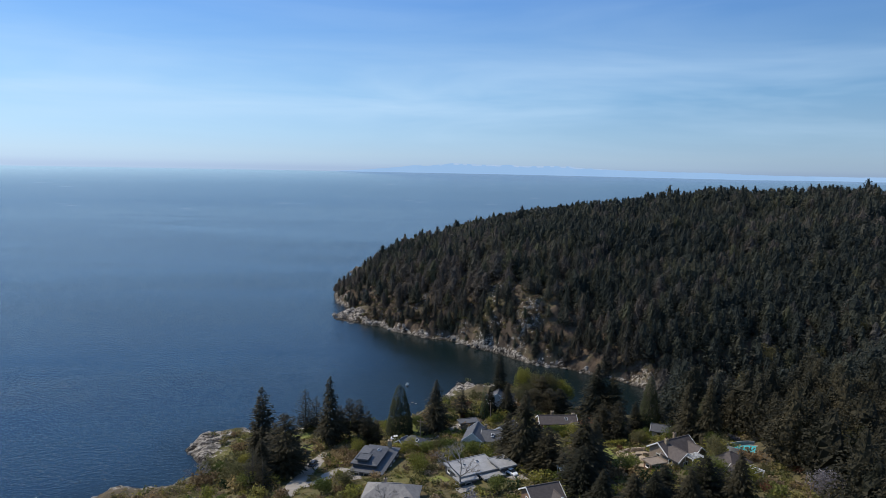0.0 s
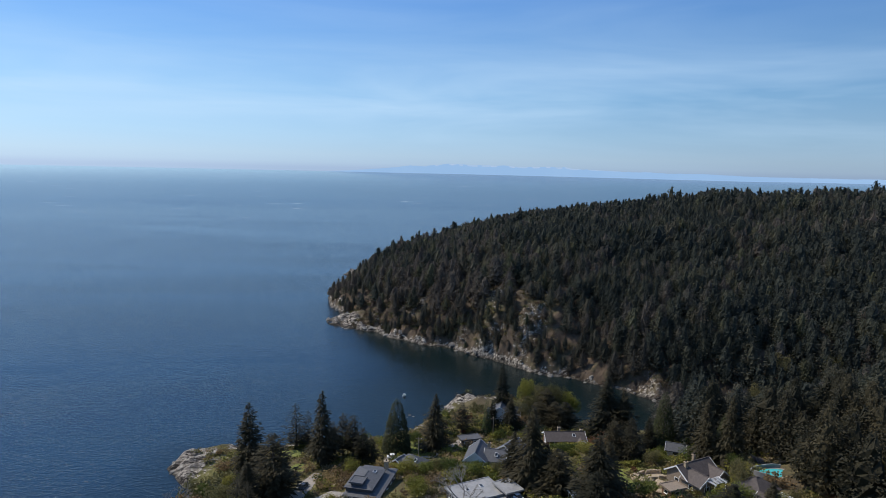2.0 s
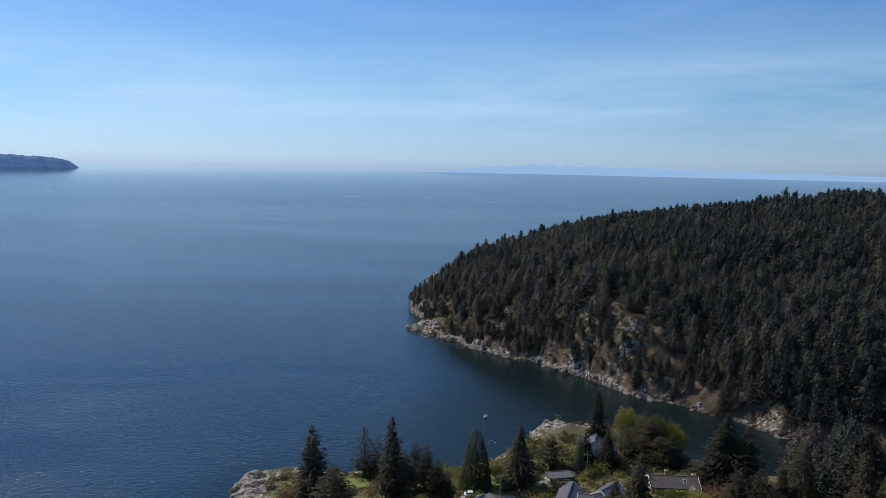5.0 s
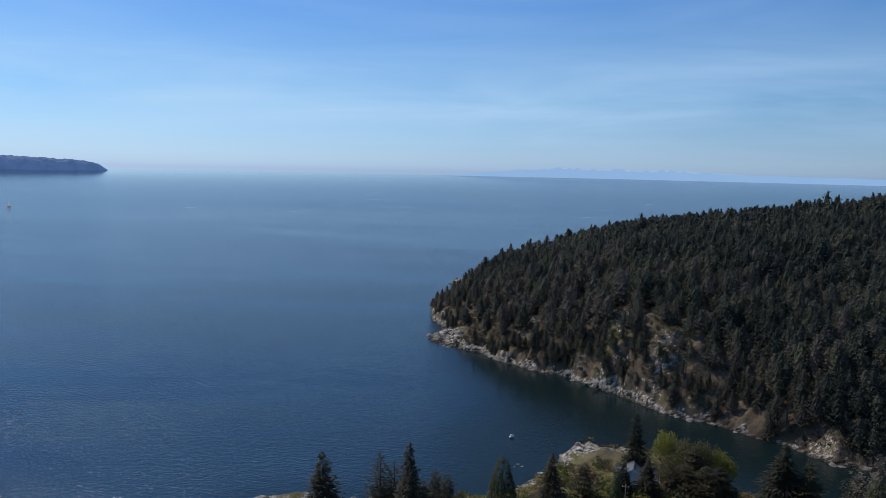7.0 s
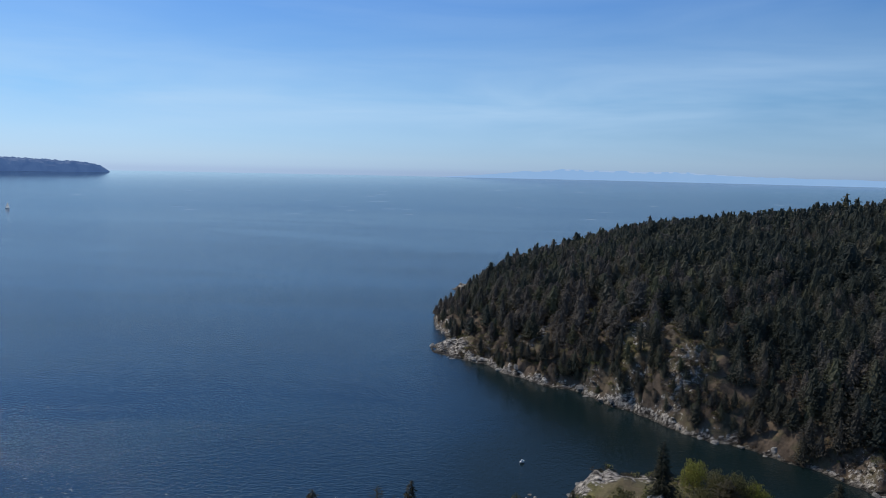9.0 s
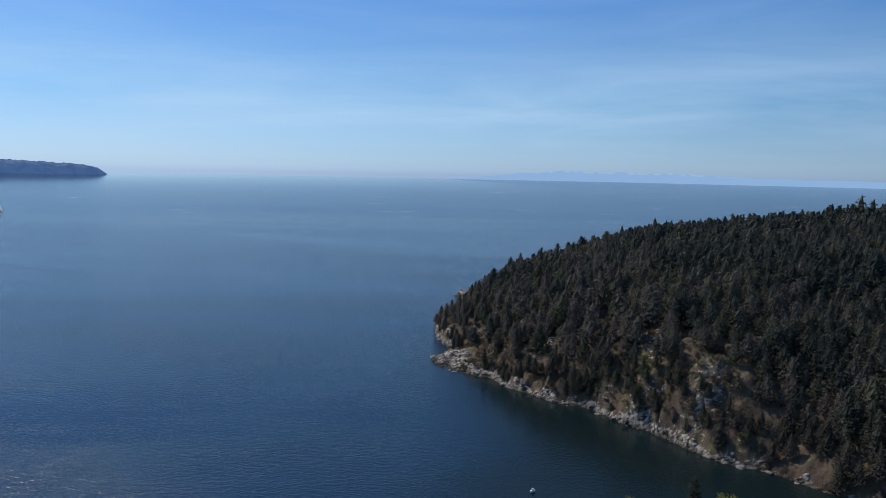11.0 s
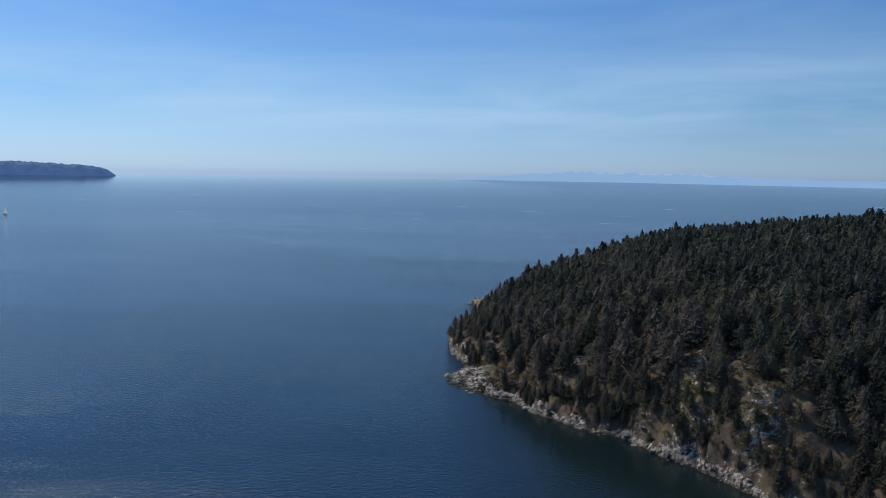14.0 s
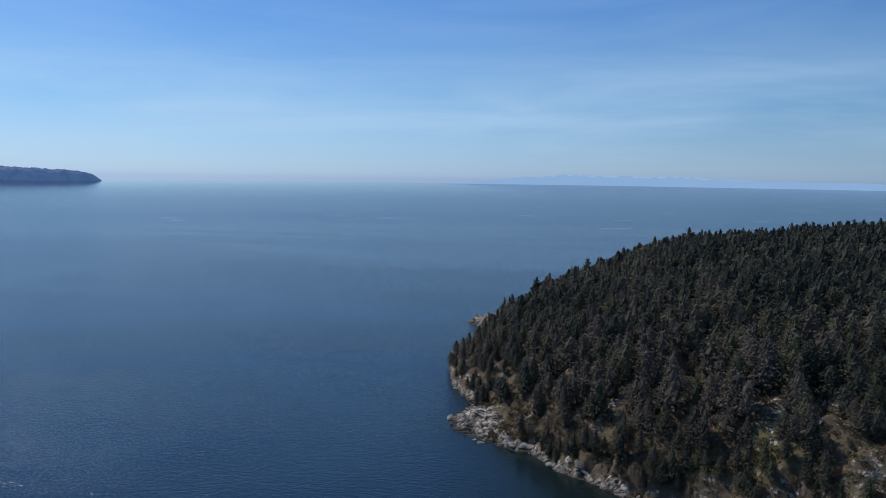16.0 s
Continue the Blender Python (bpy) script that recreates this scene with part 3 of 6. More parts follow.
def far_isle():
    tip, out = sea_point(-36.3, 5150), sea_point(-60, 5150)
    way = (out - tip)
    way.z = 0
    way.normalize()
    side = Vector((way.y, -way.x, 0))
    n, k = 420, 15
    s = np.linspace(0, 1900, n)
    w = np.linspace(-1, 1, k)
    S, W = np.meshgrid(s, w, indexing="ij")
    crest = 70 * (1 - np.exp(-S / 75)) + 14 * sstep(260, 620, S) + 10 * (fbm(S, S * 0 + 3, 200, 3) - 0.5)
    crowns = 24 * (fbm(S, W * 300, 34, 3) - 0.38) * sstep(0, 60, S)
    prof = np.maximum(0, 1 - np.abs(W) ** 3.5)
    H = crest * prof + crowns * sstep(0.0, 0.3, prof) * (prof > 0.02)
    wide = 130 * (0.15 + 0.85 * (1 - np.exp(-S / 220)))
    P = np.empty((n, k, 3))
    for c in range(3):
        P[..., c] = tip[c] + way[c] * S + side[c] * W * wide
    P[..., 2] = tip.z - 3 + H
    ob = new("backdrop_island", np_mesh("backdrop_island", P.reshape(-1, 3), grid_faces(n, k), HAZE_ISLE))
    return tagged(ob, "low wooded island, backdrop with blue-grey haze painted as glow", "island", kind="structure")


def far_range():
    n = 900
    az = np.linspace(-37, 47, n)
    a = np.radians(az)
    r = np.minimum(sea_reach(a) - 30, 4780 / np.cos(a))
    base = sea_level(r, a) - 5
    swell = sstep(-12, 2, az) * (0.5 + 0.5 * sstep(34, 8, az)) 
    ridge = 10 + swell * (38 + 66 * (fbm(az, az * 0 + 5, 5.5, 5) - 0.25) + 8 * (fbm(az, az * 0 + 2, 0.7, 3) - 0.5))
    ridge = np.maximum(ridge * sstep(-15, -2, az), (11 + 4 * fbm(az, az * 0 + 8, 3, 3)) * sstep(-13, 1, az) + 10 * sstep(-12, 2, az)) 
    x, y = SEA_C[0] + r * np.sin(a), SEA_C[1] + r * np.cos(a)
    rows = []
    for f, back in ((0, 0), (0.55, 6), (1.0, 14), (0.9, 20)):
        rows.append(np.stack([x + np.sin(a) * back, y + np.cos(a) * back, base + ridge * f], -1))
    P = np.stack(rows, 0)
    ob = new("backdrop_mountains", np_mesh("backdrop_mountains", P.reshape(-1, 3), grid_faces(4, n), HAZE_PEAKS))
    tagged(ob, "mountain range beyond the sea, pale blue haze painted as glow", "mountains", kind="structure")
    hold = np.clip((ridge - np.percentile(ridge, 76)) / 14, 0, 1) * sstep(0.3, 0.6, vnoise(az * 3.1, az * 0)) * (az > -2) * (az < 22)
    cap = hold > 0.02
    idx = np.where(cap[:-1] & cap[1:])[0]
    V, F = [], []
    for i in idx:
        j = len(V)
        for q, f in ((i, 0.99 - 0.13 * hold[i]), (i + 1, 0.99 - 0.13 * hold[i + 1]), (i + 1, 0.99), (i, 0.99)):
            V.append((x[q] - np.sin(a[q]) * 4 + np.sin(a[q]) * 14 * f, y[q] - np.cos(a[q]) * 4 + np.cos(a[q]) * 14 * f, base[q] + ridge[q] * f))
        F.append((j, j + 1, j + 2, j + 3))
    if F:
        ob = new("backdrop_snow", np_mesh("backdrop_snow", V, F, HAZE_SNOW))
        tagged(ob, "snow on the far mountain tops, haze painted into its glow", "snow", kind="structure")


far_isle()
far_range()
# ---- conifers ----


def conifer(seed, height, radius, count, spray, base=0.12, droop=0.4, whorls=9, power=0.7, ragged=0.3, inner=0.5, slim=1.0):
    """Crown of one conifer: many small drooping sprays set in whorls. Returns corners and triangles."""
    rs = np.random.RandomState(seed)
    u = 1 - np.sqrt(rs.rand(count)) if power > 0.55 else 1 - rs.rand(count) ** 0.62
    u = np.clip(u, 0, 0.985)
    tips = rs.rand(count) < 0.16
    u = np.where(tips, 0.55 + 0.44 * rs.rand(count), u)
    ang = 6.2832 * rs.rand(count)
    bough = 0.5 + 0.5 * np.cos(whorls * 6.2832 * u + 2.0 * np.sin(ang + seed))
    lobe = vnoise(ang * 1.4 + seed * 3.1, u * whorls * 0.9 + seed)
    lobe2 = vnoise(ang * 0.7 + seed * 5.7, u * 3.0 + seed * 2)
    r = radius * (1 - u) ** power * np.minimum(1, (u + 0.05) / 0.14) * (1 - ragged + 1.3 * ragged * lobe + 0.7 * ragged * lobe2) * (1 - 0.75 * ragged + 0.9 * ragged * bough) + 0.15
    rho = r * (1 - inner * rs.rand(count) ** 1.6)
    z = height * (base + (1 - base) * u) - droop * 0.35 * rho + 0.012 * height * rs.randn(count)
    ox, oy = np.cos(ang), np.sin(ang)
    s = spray * (0.6 + 0.8 * rs.rand(count)) * (0.28 + 0.72 * (1 - u) ** 0.8)
    tip_a = ang + 0.9 * (rs.rand(count) - 0.5)
    dz = -droop * (0.4 + 1.2 * rs.rand(count)) + 0.25
    c = np.stack([ox * rho, oy * rho, z], 1)
    tip = c + np.stack([np.cos(tip_a) * s, np.sin(tip_a) * s, dz * s], 1)
    k = slim * (0.42 + 0.25 * rs.rand(count))
    jig = 0.5 * rs.randn(count)
    p = c + np.stack([-oy * s * k - ox * s * 0.35, ox * s * k - oy * s * 0.35, s * (0.25 * jig)], 1)
    q = c + np.stack([oy * s * k - ox * s * 0.35, -ox * s * k - oy * s * 0.35, -s * (0.25 * jig)], 1)
    top = np.array([[0, 0, height * 1.0], [0.02 * spray, 0.13 * spray, height * 0.86], [0.1 * spray, -0.12 * spray, height * 0.86]])
    V = np.concatenate([np.stack([tip, p, q], 1).reshape(-1, 3), top]).reshape(-1, 3, 3)
    # turn each spray's face outwards
    mid = V.mean(1)
    out = np.stack([mid[:, 0], mid[:, 1], 0.35 * np.hypot(mid[:, 0], mid[:, 1]) + 0.25 * radius], 1)
    face = np.cross(V[:, 1] - V[:, 0], V[:, 2] - V[:, 0])
    flip = (face * out).sum(1) < 0
    V[flip] = V[flip][:, ::-1]
    return V.reshape(-1, 3), np.arange(3 * len(V)).reshape(-1, 3)


def leaf_normals(v):
    """Shading normals of a leafy clump: outwards and upwards from its foot."""
    n = v - np.array([0, 0, 0.15 * v[:, 2].max()])
    n = n / (np.linalg.norm(n, axis=1)[:, None] + 1e-9) + np.array([0, 0, 0.35])
    return n / np.linalg.norm(n, axis=1)[:, None]


def soft_normals(v):
    """Shading normals of a crown's sprays: between the spray's own face and the crown's outward side."""
    T = v.reshape(-1, 3, 3)
    mid = T.mean(1)
    rad = np.hypot(mid[:, 0], mid[:, 1])
    out = np.stack([mid[:, 0], mid[:, 1], 0.45 * rad + 0.12 * rad.max()], 1)
    out /= np.linalg.norm(out, axis=1)[:, None] + 1e-9
    face = np.cross(T[:, 1] - T[:, 0], T[:, 2] - T[:, 0])
    face /= np.linalg.norm(face, axis=1)[:, None] + 1e-9
    n = 0.85 * out + 0.3 * face
    n /= np.linalg.norm(n, axis=1)[:, None]
    return np.repeat(n, 3, 0)


def stem(height, r0, sides=5, r1=0.03, z0=-1.0, rings=1, bend=0.0, seed=0):
    rs = np.random.RandomState(seed)
    vs, fs = [], []
    for k in range(rings + 1):
        t = k / rings
        r = r0 + (r1 - r0) * t
        ox, oy = (bend * (rs.rand() - 0.5) * t * height, bend * (rs.rand() - 0.5) * t * height) if 0 < k else (0, 0)
        for j in range(sides):
            a = 6.283 * j / sides
            vs.append((ox + r * math.cos(a), oy + r * math.sin(a), z0 + (height - z0) * t))
    for k in range(rings):
        for j in range(sides):
            a, b2 = k * sides + j, k * sides + (j + 1) % sides
            fs += [(a, b2, b2 + sides), (a, b2 + sides, a + sides)]
    return np.array(vs), np.array(fs)


def scatter(protos, places, soft=None):
    """Joins many turned and scaled copies. places: x, y, z, scale, stretch, turn, kind, tone."""
    vs, fs, tones, ns, n = [], [], [], [], 0
    side = [p[2] if len(p) > 2 else soft(p[0]) if soft else None for p in protos]
    soft = side[0] is not None
    for x, y, z, sc, st, turn, kind, tone in places:
        pv, pf = protos[kind][:2]
        if soft:
            pn, c, s = side[kind], math.cos(turn), math.sin(turn)
            ns.append(np.stack([pn[:, 0] * c - pn[:, 1] * s, pn[:, 0] * s + pn[:, 1] * c, pn[:, 2]], 1))
        c, s = math.cos(turn) * sc, math.sin(turn) * sc
        out = np.empty_like(pv)
        out[:, 0] = pv[:, 0] * c - pv[:, 1] * s + x
        out[:, 1] = pv[:, 0] * s + pv[:, 1] * c + y
        out[:, 2] = pv[:, 2] * sc * st + z
        vs.append(out)
        fs.append(pf + n)
        tones.append(np.full(len(pv), tone))
        n += len(pv)
    out = np.concatenate(vs), np.concatenate(fs), np.concatenate(tones)
    return (*out, np.concatenate(ns)) if soft else out


def crown(seed, height, radius, count, spray, bell, fall, base=0.1, ragged=0.5, boughs=24, rings=6, sides=7, droop=0.45):
    """A full crown: boughs as swellings of one lumpy body, covered with small sprays. Returns corners, triangles and shading normals."""
    rs = np.random.RandomState(seed)
    lu, la = 1 - np.sqrt(rs.rand(boughs)), 6.2832 * rs.rand(boughs)
    wu, wa, hi = 0.05 + 0.07 * rs.rand(boughs), 0.4 + 0.45 * rs.rand(boughs), 0.5 + 0.5 * rs.rand(boughs)

    def profile(u):
        return (1 - np.clip(u, 0, 1) ** bell) ** fall * np.minimum(1, (u + 0.05) / 0.17)

    def body(ang, u):
        turn = (ang[:, None] - la + 3.1416) % 6.2832 - 3.1416
        g = hi * np.exp(-0.5 * (((u[:, None] - lu) / wu) ** 2 + (turn / wa) ** 2))
        return radius * profile(u) * (1 - ragged + 1.35 * ragged * g.max(1)) + 0.12, g.argmax(1)

    def spot(ang, u, r):
        return np.stack([np.cos(ang) * r, np.sin(ang) * r, height * (base + (1 - base) * u)], 1)

    # the solid heart of the crown
    cu, ca = np.repeat(np.linspace(0.0, 0.93, rings), sides), np.tile(6.2832 * np.arange(sides) / sides, rings) + 0.45 * np.repeat(np.arange(rings), sides)
    P = np.concatenate([spot(ca, cu, 0.52 * body(ca, cu)[0]), [[0, 0, 0.975 * height]]])
    P[:-1, 2] += 0.02 * height * rs.randn(len(P) - 1)
    F = []
    for k in range(rings - 1):
        for j in range(sides):
            p, q = k * sides + j, k * sides + (j + 1) % sides
            F += [(p, q, q + sides), (p, q + sides, p + sides)]
    F += [((rings - 1) * sides + j, (rings - 1) * sides + (j + 1) % sides, rings * sides) for j in range(sides)]
    N = np.stack([P[:, 0], P[:, 1], 0.5 * np.hypot(P[:, 0], P[:, 1]) + 0.1 * radius], 1)
    # sprays
    u, ang = rs.rand(count * 6), 6.2832 * rs.rand(count * 6)
    pick = rs.rand(count * 6) < 0.12 + profile(u)
    u, ang = np.minimum(u[pick][:count], 0.975), ang[pick][:count]
    n = len(u)
    r, own = body(ang, u)
    r = r * (0.7 + 0.42 * rs.rand(n))
    c = spot(ang, u, r)
    c[:, 2] += -droop * 0.25 * r + 0.01 * height * rs.randn(n)
    heart = spot(la, lu, 0.5 * radius * profile(lu))[own]
    out = np.stack([np.cos(ang), np.sin(ang), np.full(n, 0.5)], 1)
    lump = c - heart
    lump /= np.linalg.norm(lump, axis=1)[:, None] + 1e-9
    s = (spray * (0.55 + 0.8 * rs.rand(n)) * (0.45 + 0.55 * (1 - u)))[:, None]
    way = out * np.array([1, 1, 0]) + 0.5 * rs.randn(n, 3) + np.array([0, 0, 0.1 - droop])
    way /= np.linalg.norm(way, axis=1)[:, None]
    across = np.cross(way, out + 0.5 * rs.randn(n, 3))
    across /= np.linalg.norm(across, axis=1)[:, None] + 1e-9
    T = np.stack([c + way * s, c - across * s * 0.5 - way * s * 0.3, c + across * s * 0.5 - way * s * 0.3], 1)
    face = np.cross(T[:, 1] - T[:, 0], T[:, 2] - T[:, 0])
    flip = (face * (out + lump)).sum(1) < 0
    T[flip] = T[flip][:, ::-1]
    face[flip] *= -1
    face /= np.linalg.norm(face, axis=1)[:, None] + 1e-9
    side = 0.6 * out + 0.8 * lump + 0.2 * face + np.array([0, 0, 0.2])
    V = np.concatenate([P, T.reshape(-1, 3)])
    N = np.concatenate([N, np.repeat(side, 3, 0)])
    N /= np.linalg.norm(N, axis=1)[:, None] + 1e-9
    return V, np.concatenate([np.array(F), len(P) + np.arange(3 * n).reshape(-1, 3)]), N


SHAPES = ((2.0, 0.62), (2.6, 0.6), (1.7, 0.6), (1.3, 0.7), (3.4, 0.5), (2.0, 0.75), (2.8, 0.7), (4.0, 0.55))
NEAR = [crown(160 + k, 17, 4.4 + 0.5 * (k % 4), 560, 0.95, *SHAPES[k % 8], 0.06 + 0.05 * (k % 3), boughs=34, droop=0.3) for k in range(16)]
FAR = [crown(100 + k, 17, 4.5 + 0.5 * (k % 4), 310, 1.15, *SHAPES[k % 8], 0.06 + 0.05 * (k % 3), droop=0.3) for k in range(16)]
GROVE = [crown(200 + k, 17, 4.2 + 0.5 * (k % 4), 1000, 0.72, *SHAPES[k % 8], 0.04, ragged=0.62, boughs=44, rings=8, sides=8, droop=0.35) for k in range(16)]
FARTHER = [crown(130 + k, 17, 4.6 + 0.5 * (k % 4), 85, 1.9, *SHAPES[k % 8], 0.15, rings=5, sides=6) for k in range(16)]
FAR_STEM = [stem(16, 0.28)]


def wooded(x, y, d, keep):
    """Whether a forest tree stands there. x, y: plan; keep: a random number."""
    bare = float(fbm(np.array([x + 300.0]), np.array([y]), 22, 4)[0])
    if math.hypot((x - 176) / 12, (y - 351) / 4) < 1:
        return False
    if y > 318:
        if d < (0.9 + 2.0 * keep if x > 75 else 1.0 + 1.5 * keep if y > 532 and x < -30 else 1.0 + 2.0 * keep if x > 5 else 2.2 + 2.6 * keep) or (x < 62 and y < 350) or (x < -68 and y > 712):
            return False
        if math.hypot((x + 62) / 24, (y - 512) / 15) < 1 and keep < 0.97:
            return False
        if math.hypot((x - 58) / 8, (y - 400) / 7) < 1 or math.hypot((x - 120) / 11, (y - 351) / 8) < 1:
            return keep > 0.55
        if d < 62 and x < 150:
            bareness = (1 - min(1, max(0, (x + 20) / 60))) * (0.6 if y < 528 else 0.0)          # thinner towards the tip
            bald = 0.66 * math.exp(-((x - 67) / 13) ** 2 - ((y - 415) / 14) ** 2) + 0.55 * math.exp(-((x - 39) / 11) ** 2 - ((y - 440) / 12) ** 2) + 0.7 * math.exp(-((x + 4) / 8) ** 2 - ((y - 474) / 10) ** 2)
            if 12 < x < 110 and d > 5 and float(fbm(np.array([x - 15.0]), np.array([y + 80.0]), 11, 2)[0]) > 0.54:          # open ledges
                bald += 0.42 * min(1.0, max(0.0, (58 - d) / 20))
            return keep > bald + (0.12 + 0.22 * min(1, 3 * bareness) + 0.34 * bareness if bare > 0.52 else 0.04 + 0.4 * bareness if d < 22 else 0.05 + 0.06 * bareness)
        return keep > 0.03
    if d < 4 or math.hypot(x - 104, y - 168) < 15:
        return False
    if math.hypot(x - 110, y - 202) < 11 or math.hypot(x - 98, y - 190) < 12:
        return False
    return (x > 112 or (x > 100 and y > 216) or (x > 104 and y > 268)) and keep > (0.66 if y > 262 and x < 165 else 0.34)


_rs = np.random.RandomState(11)
_px, _py = [], []
_yy = 140.0
while _yy < 1160:
    step = 5.9 if _yy < 640 else 7.4
    for _xx in np.arange(-110, 560 if _yy > 300 else 420, step):
        _px.append(_xx + step * 0.85 * (_rs.rand() - 0.5))
        _py.append(_yy + step * 0.85 * (_rs.rand() - 0.5))
    _yy += step
_px, _py = np.array(_px), np.array(_py)
_pz, _pd = land_height(_px * PLAN, _py * PLAN)
_tall = 0.50 + 0.6 * fbm(_px, _py, 45, 3) + 0.13 * (_rs.rand(len(_px)) < 0.06) * (_pd > 28) * (_px > 0)
_mood = fbm(_px + 70, _py - 40, 38, 3)
FOREST, EDGE = [], []
for x, y, z, d, tall, mood in zip(_px, _py, _pz, _pd, _tall, _mood):
    keep = _rs.rand()
    if y > 1160 - 1.75 * max(0, x - 110) or math.degrees(math.atan2(x, y + 5)) > 39 or not wooded(x, y, d, keep):
        continue
    if y > 760 and x > (530 - 2.2 * (y - 760) if y < 850 else 375 - 0.4 * (y - 850)):          # behind the crest
        continue
    size = 1.02 * tall * (0.72 + 0.48 * _rs.rand()) * (1.0 if d > 25 or y < 318 or x > 110 else 0.58 + 0.0155 * d if x < 85 else 0.8 + 0.008 * d)
    if y > 530 and x < -35 and d < 30:
        size *= 0.72
    if math.hypot((x - 58) / 30, (y - 425) / 28) < 1:          # stunted on the cliff
        size *= 0.74
    if y < 318:
        size *= 1.3
    # tone near the shore: browner needles, lifted further in place of haze
    spot = (x * PLAN, y * PLAN, z - 0.3, (1.06 if y < 560 else 1.10) * size, 0.80 + 0.26 * _rs.rand(), 6.28 * _rs.rand(), _rs.randint(16), min(0.99, max(0.0, (0.5 if y < 318 else 0.92 - 0.0038 * d if d < 110 and x < 110 else 0.28) + 1.5 * (mood - 0.5) + 0.34 * _rs.randn())))
    near = (y > 330 and d < 13 and -90 < x < 125 and y < 540) or (y < 318 and y < 240 and x < 150)
    (EDGE if near and len(EDGE) < 210 else FOREST).append(spot)
# young trees down the cliff to the water
_qx, _qy = -35 + 125 * _rs.rand(2600), 372 + 110 * _rs.rand(2600)
_qz, _qd = land_height(_qx * PLAN, _qy * PLAN)
for x, y, z, d in zip(_qx, _qy, _qz, _qd):
    if 1.2 < d < (8 if x > 5 else 11) and _rs.rand() < (0.2 if x > 5 else 0.12) and math.hypot((x - 58) / 6, (y - 400) / 5) > 1:
        FOREST.append((x * PLAN, y * PLAN, z - 0.4, 0.2 + 0.22 * _rs.rand(), 0.9 + 0.3 * _rs.rand(), 6.28 * _rs.rand(), _rs.randint(16), min(0.99, 0.35 + 0.6 * _rs.rand())))
grove = [p for p in FOREST if p[1] < 270 and p[0] < 190]
shore_wood = [p for p in FOREST if 270 <= p[1] < 400 and p[0] < 135]
near_wood = [p for p in FOREST if p[1] < 540 and not (p[1] < 270 and p[0] < 190) and not (270 <= p[1] < 400 and p[0] < 135)]
far_wood = [p for p in FOREST if p[1] >= 540]
v, f, tone, side = scatter(GROVE, grove)
wood = new("forest_crowns", np_mesh("forest_crowns", v, f, FIR, [("tone", tone)], normals=side))
tagged(wood, "tall mixed dark and olive conifers behind the houses", "forest", kind="stuff")
v, f, tone, side = scatter(NEAR, shore_wood)
wood = new("forest_crowns", np_mesh("forest_crowns", v, f, FIR, [("tone", tone)], normals=side))
tagged(wood, "grey-green conifer forest above the rocky shore and the bay", "forest", kind="stuff")
v, f, tone, side = scatter(FAR, near_wood)
wood = new("forest_crowns", np_mesh("forest_crowns", v, f, FIR, [("tone", tone)], normals=side))
tagged(wood, "dense dark green conifer forest covering the hill", "forest", kind="stuff")
v, f, tone, side = scatter(FARTHER, far_wood)
wood = new("forest_crowns", np_mesh("forest_crowns", v, f, FIR, [("tone", tone)], normals=side))
tagged(wood, "dark conifer forest along the crest of the hill", "forest", kind="stuff")
v, f, tone = scatter(FAR_STEM, [(*p[:6], 0, p[7]) for p in FOREST])
stems = new("forest_trunks", np_mesh("forest_trunks", v, f, BARK))
tagged(stems, "grey-brown conifer trunks under the forest crowns", "forest", kind="stuff")


def tree_mesh(crown, trunk, leaf, name="crown"):
    """Crown and trunk meshes, kept to be shared by alike trees."""
    return np_mesh(name, *crown[:2], leaf, normals=crown[2] if len(crown) > 2 else soft_normals(crown[0])), np_mesh("trunk", *trunk, BARK, smooth=True)


def plant(kind, meshes, x, y, size, stretch=1.0, turn=0.0, label="", category="tree", group="", sink=0.3):
    """One tree as a thing with a trunk and a crown."""
    root = new(kind)
    root.empty_display_size = 0.5
    for nm, me in (("crown", meshes[0]), ("trunk", meshes[1])):
        if me is not None:
            ob = new(nm, me)
            ob.parent = root
    root.matrix_world = Matrix.LocRotScale((x, y, land_z(x, y) - sink), Euler((0, 0, turn)), (size, size, size * stretch))
    return tagged(root, label, category, group)


MID = [tree_mesh(crown(300 + k, 20, 4.6 + 0.5 * (k % 3), 620, 0.85, *SHAPES[(k * 3) % 8], 0.06 + 0.05 * (k % 3), boughs=34, rings=8, sides=8), stem(18.5, 0.32, 7, rings=3, bend=0.02, seed=k), FIR_SHORE) for k in range(6)]
MID += [tree_mesh(crown(310 + k, 17, 4.2 + 0.5 * (k % 3), 1300, 0.62, *SHAPES[(k * 3) % 8], 0.04, ragged=0.62, boughs=46, rings=8, sides=8, droop=0.35), stem(15.5, 0.32, 7, rings=3, bend=0.02, seed=k), FIR_OWN) for k in range(6)]
for x, y, z, sc, st, turn, kind, tone in EDGE:
    if y > 270:
        plant("conifer", MID[kind % 6], x, y, sc, st, turn, "dark green fir on the rocky shore of the headland", group="firs along the headland shore")
    else:
        plant("conifer", MID[6 + kind % 6], x, y, sc, st, turn, "tall dark green fir in the woods beside the houses", group="firs beside the houses")
# ---- garden trees and shrubs ----


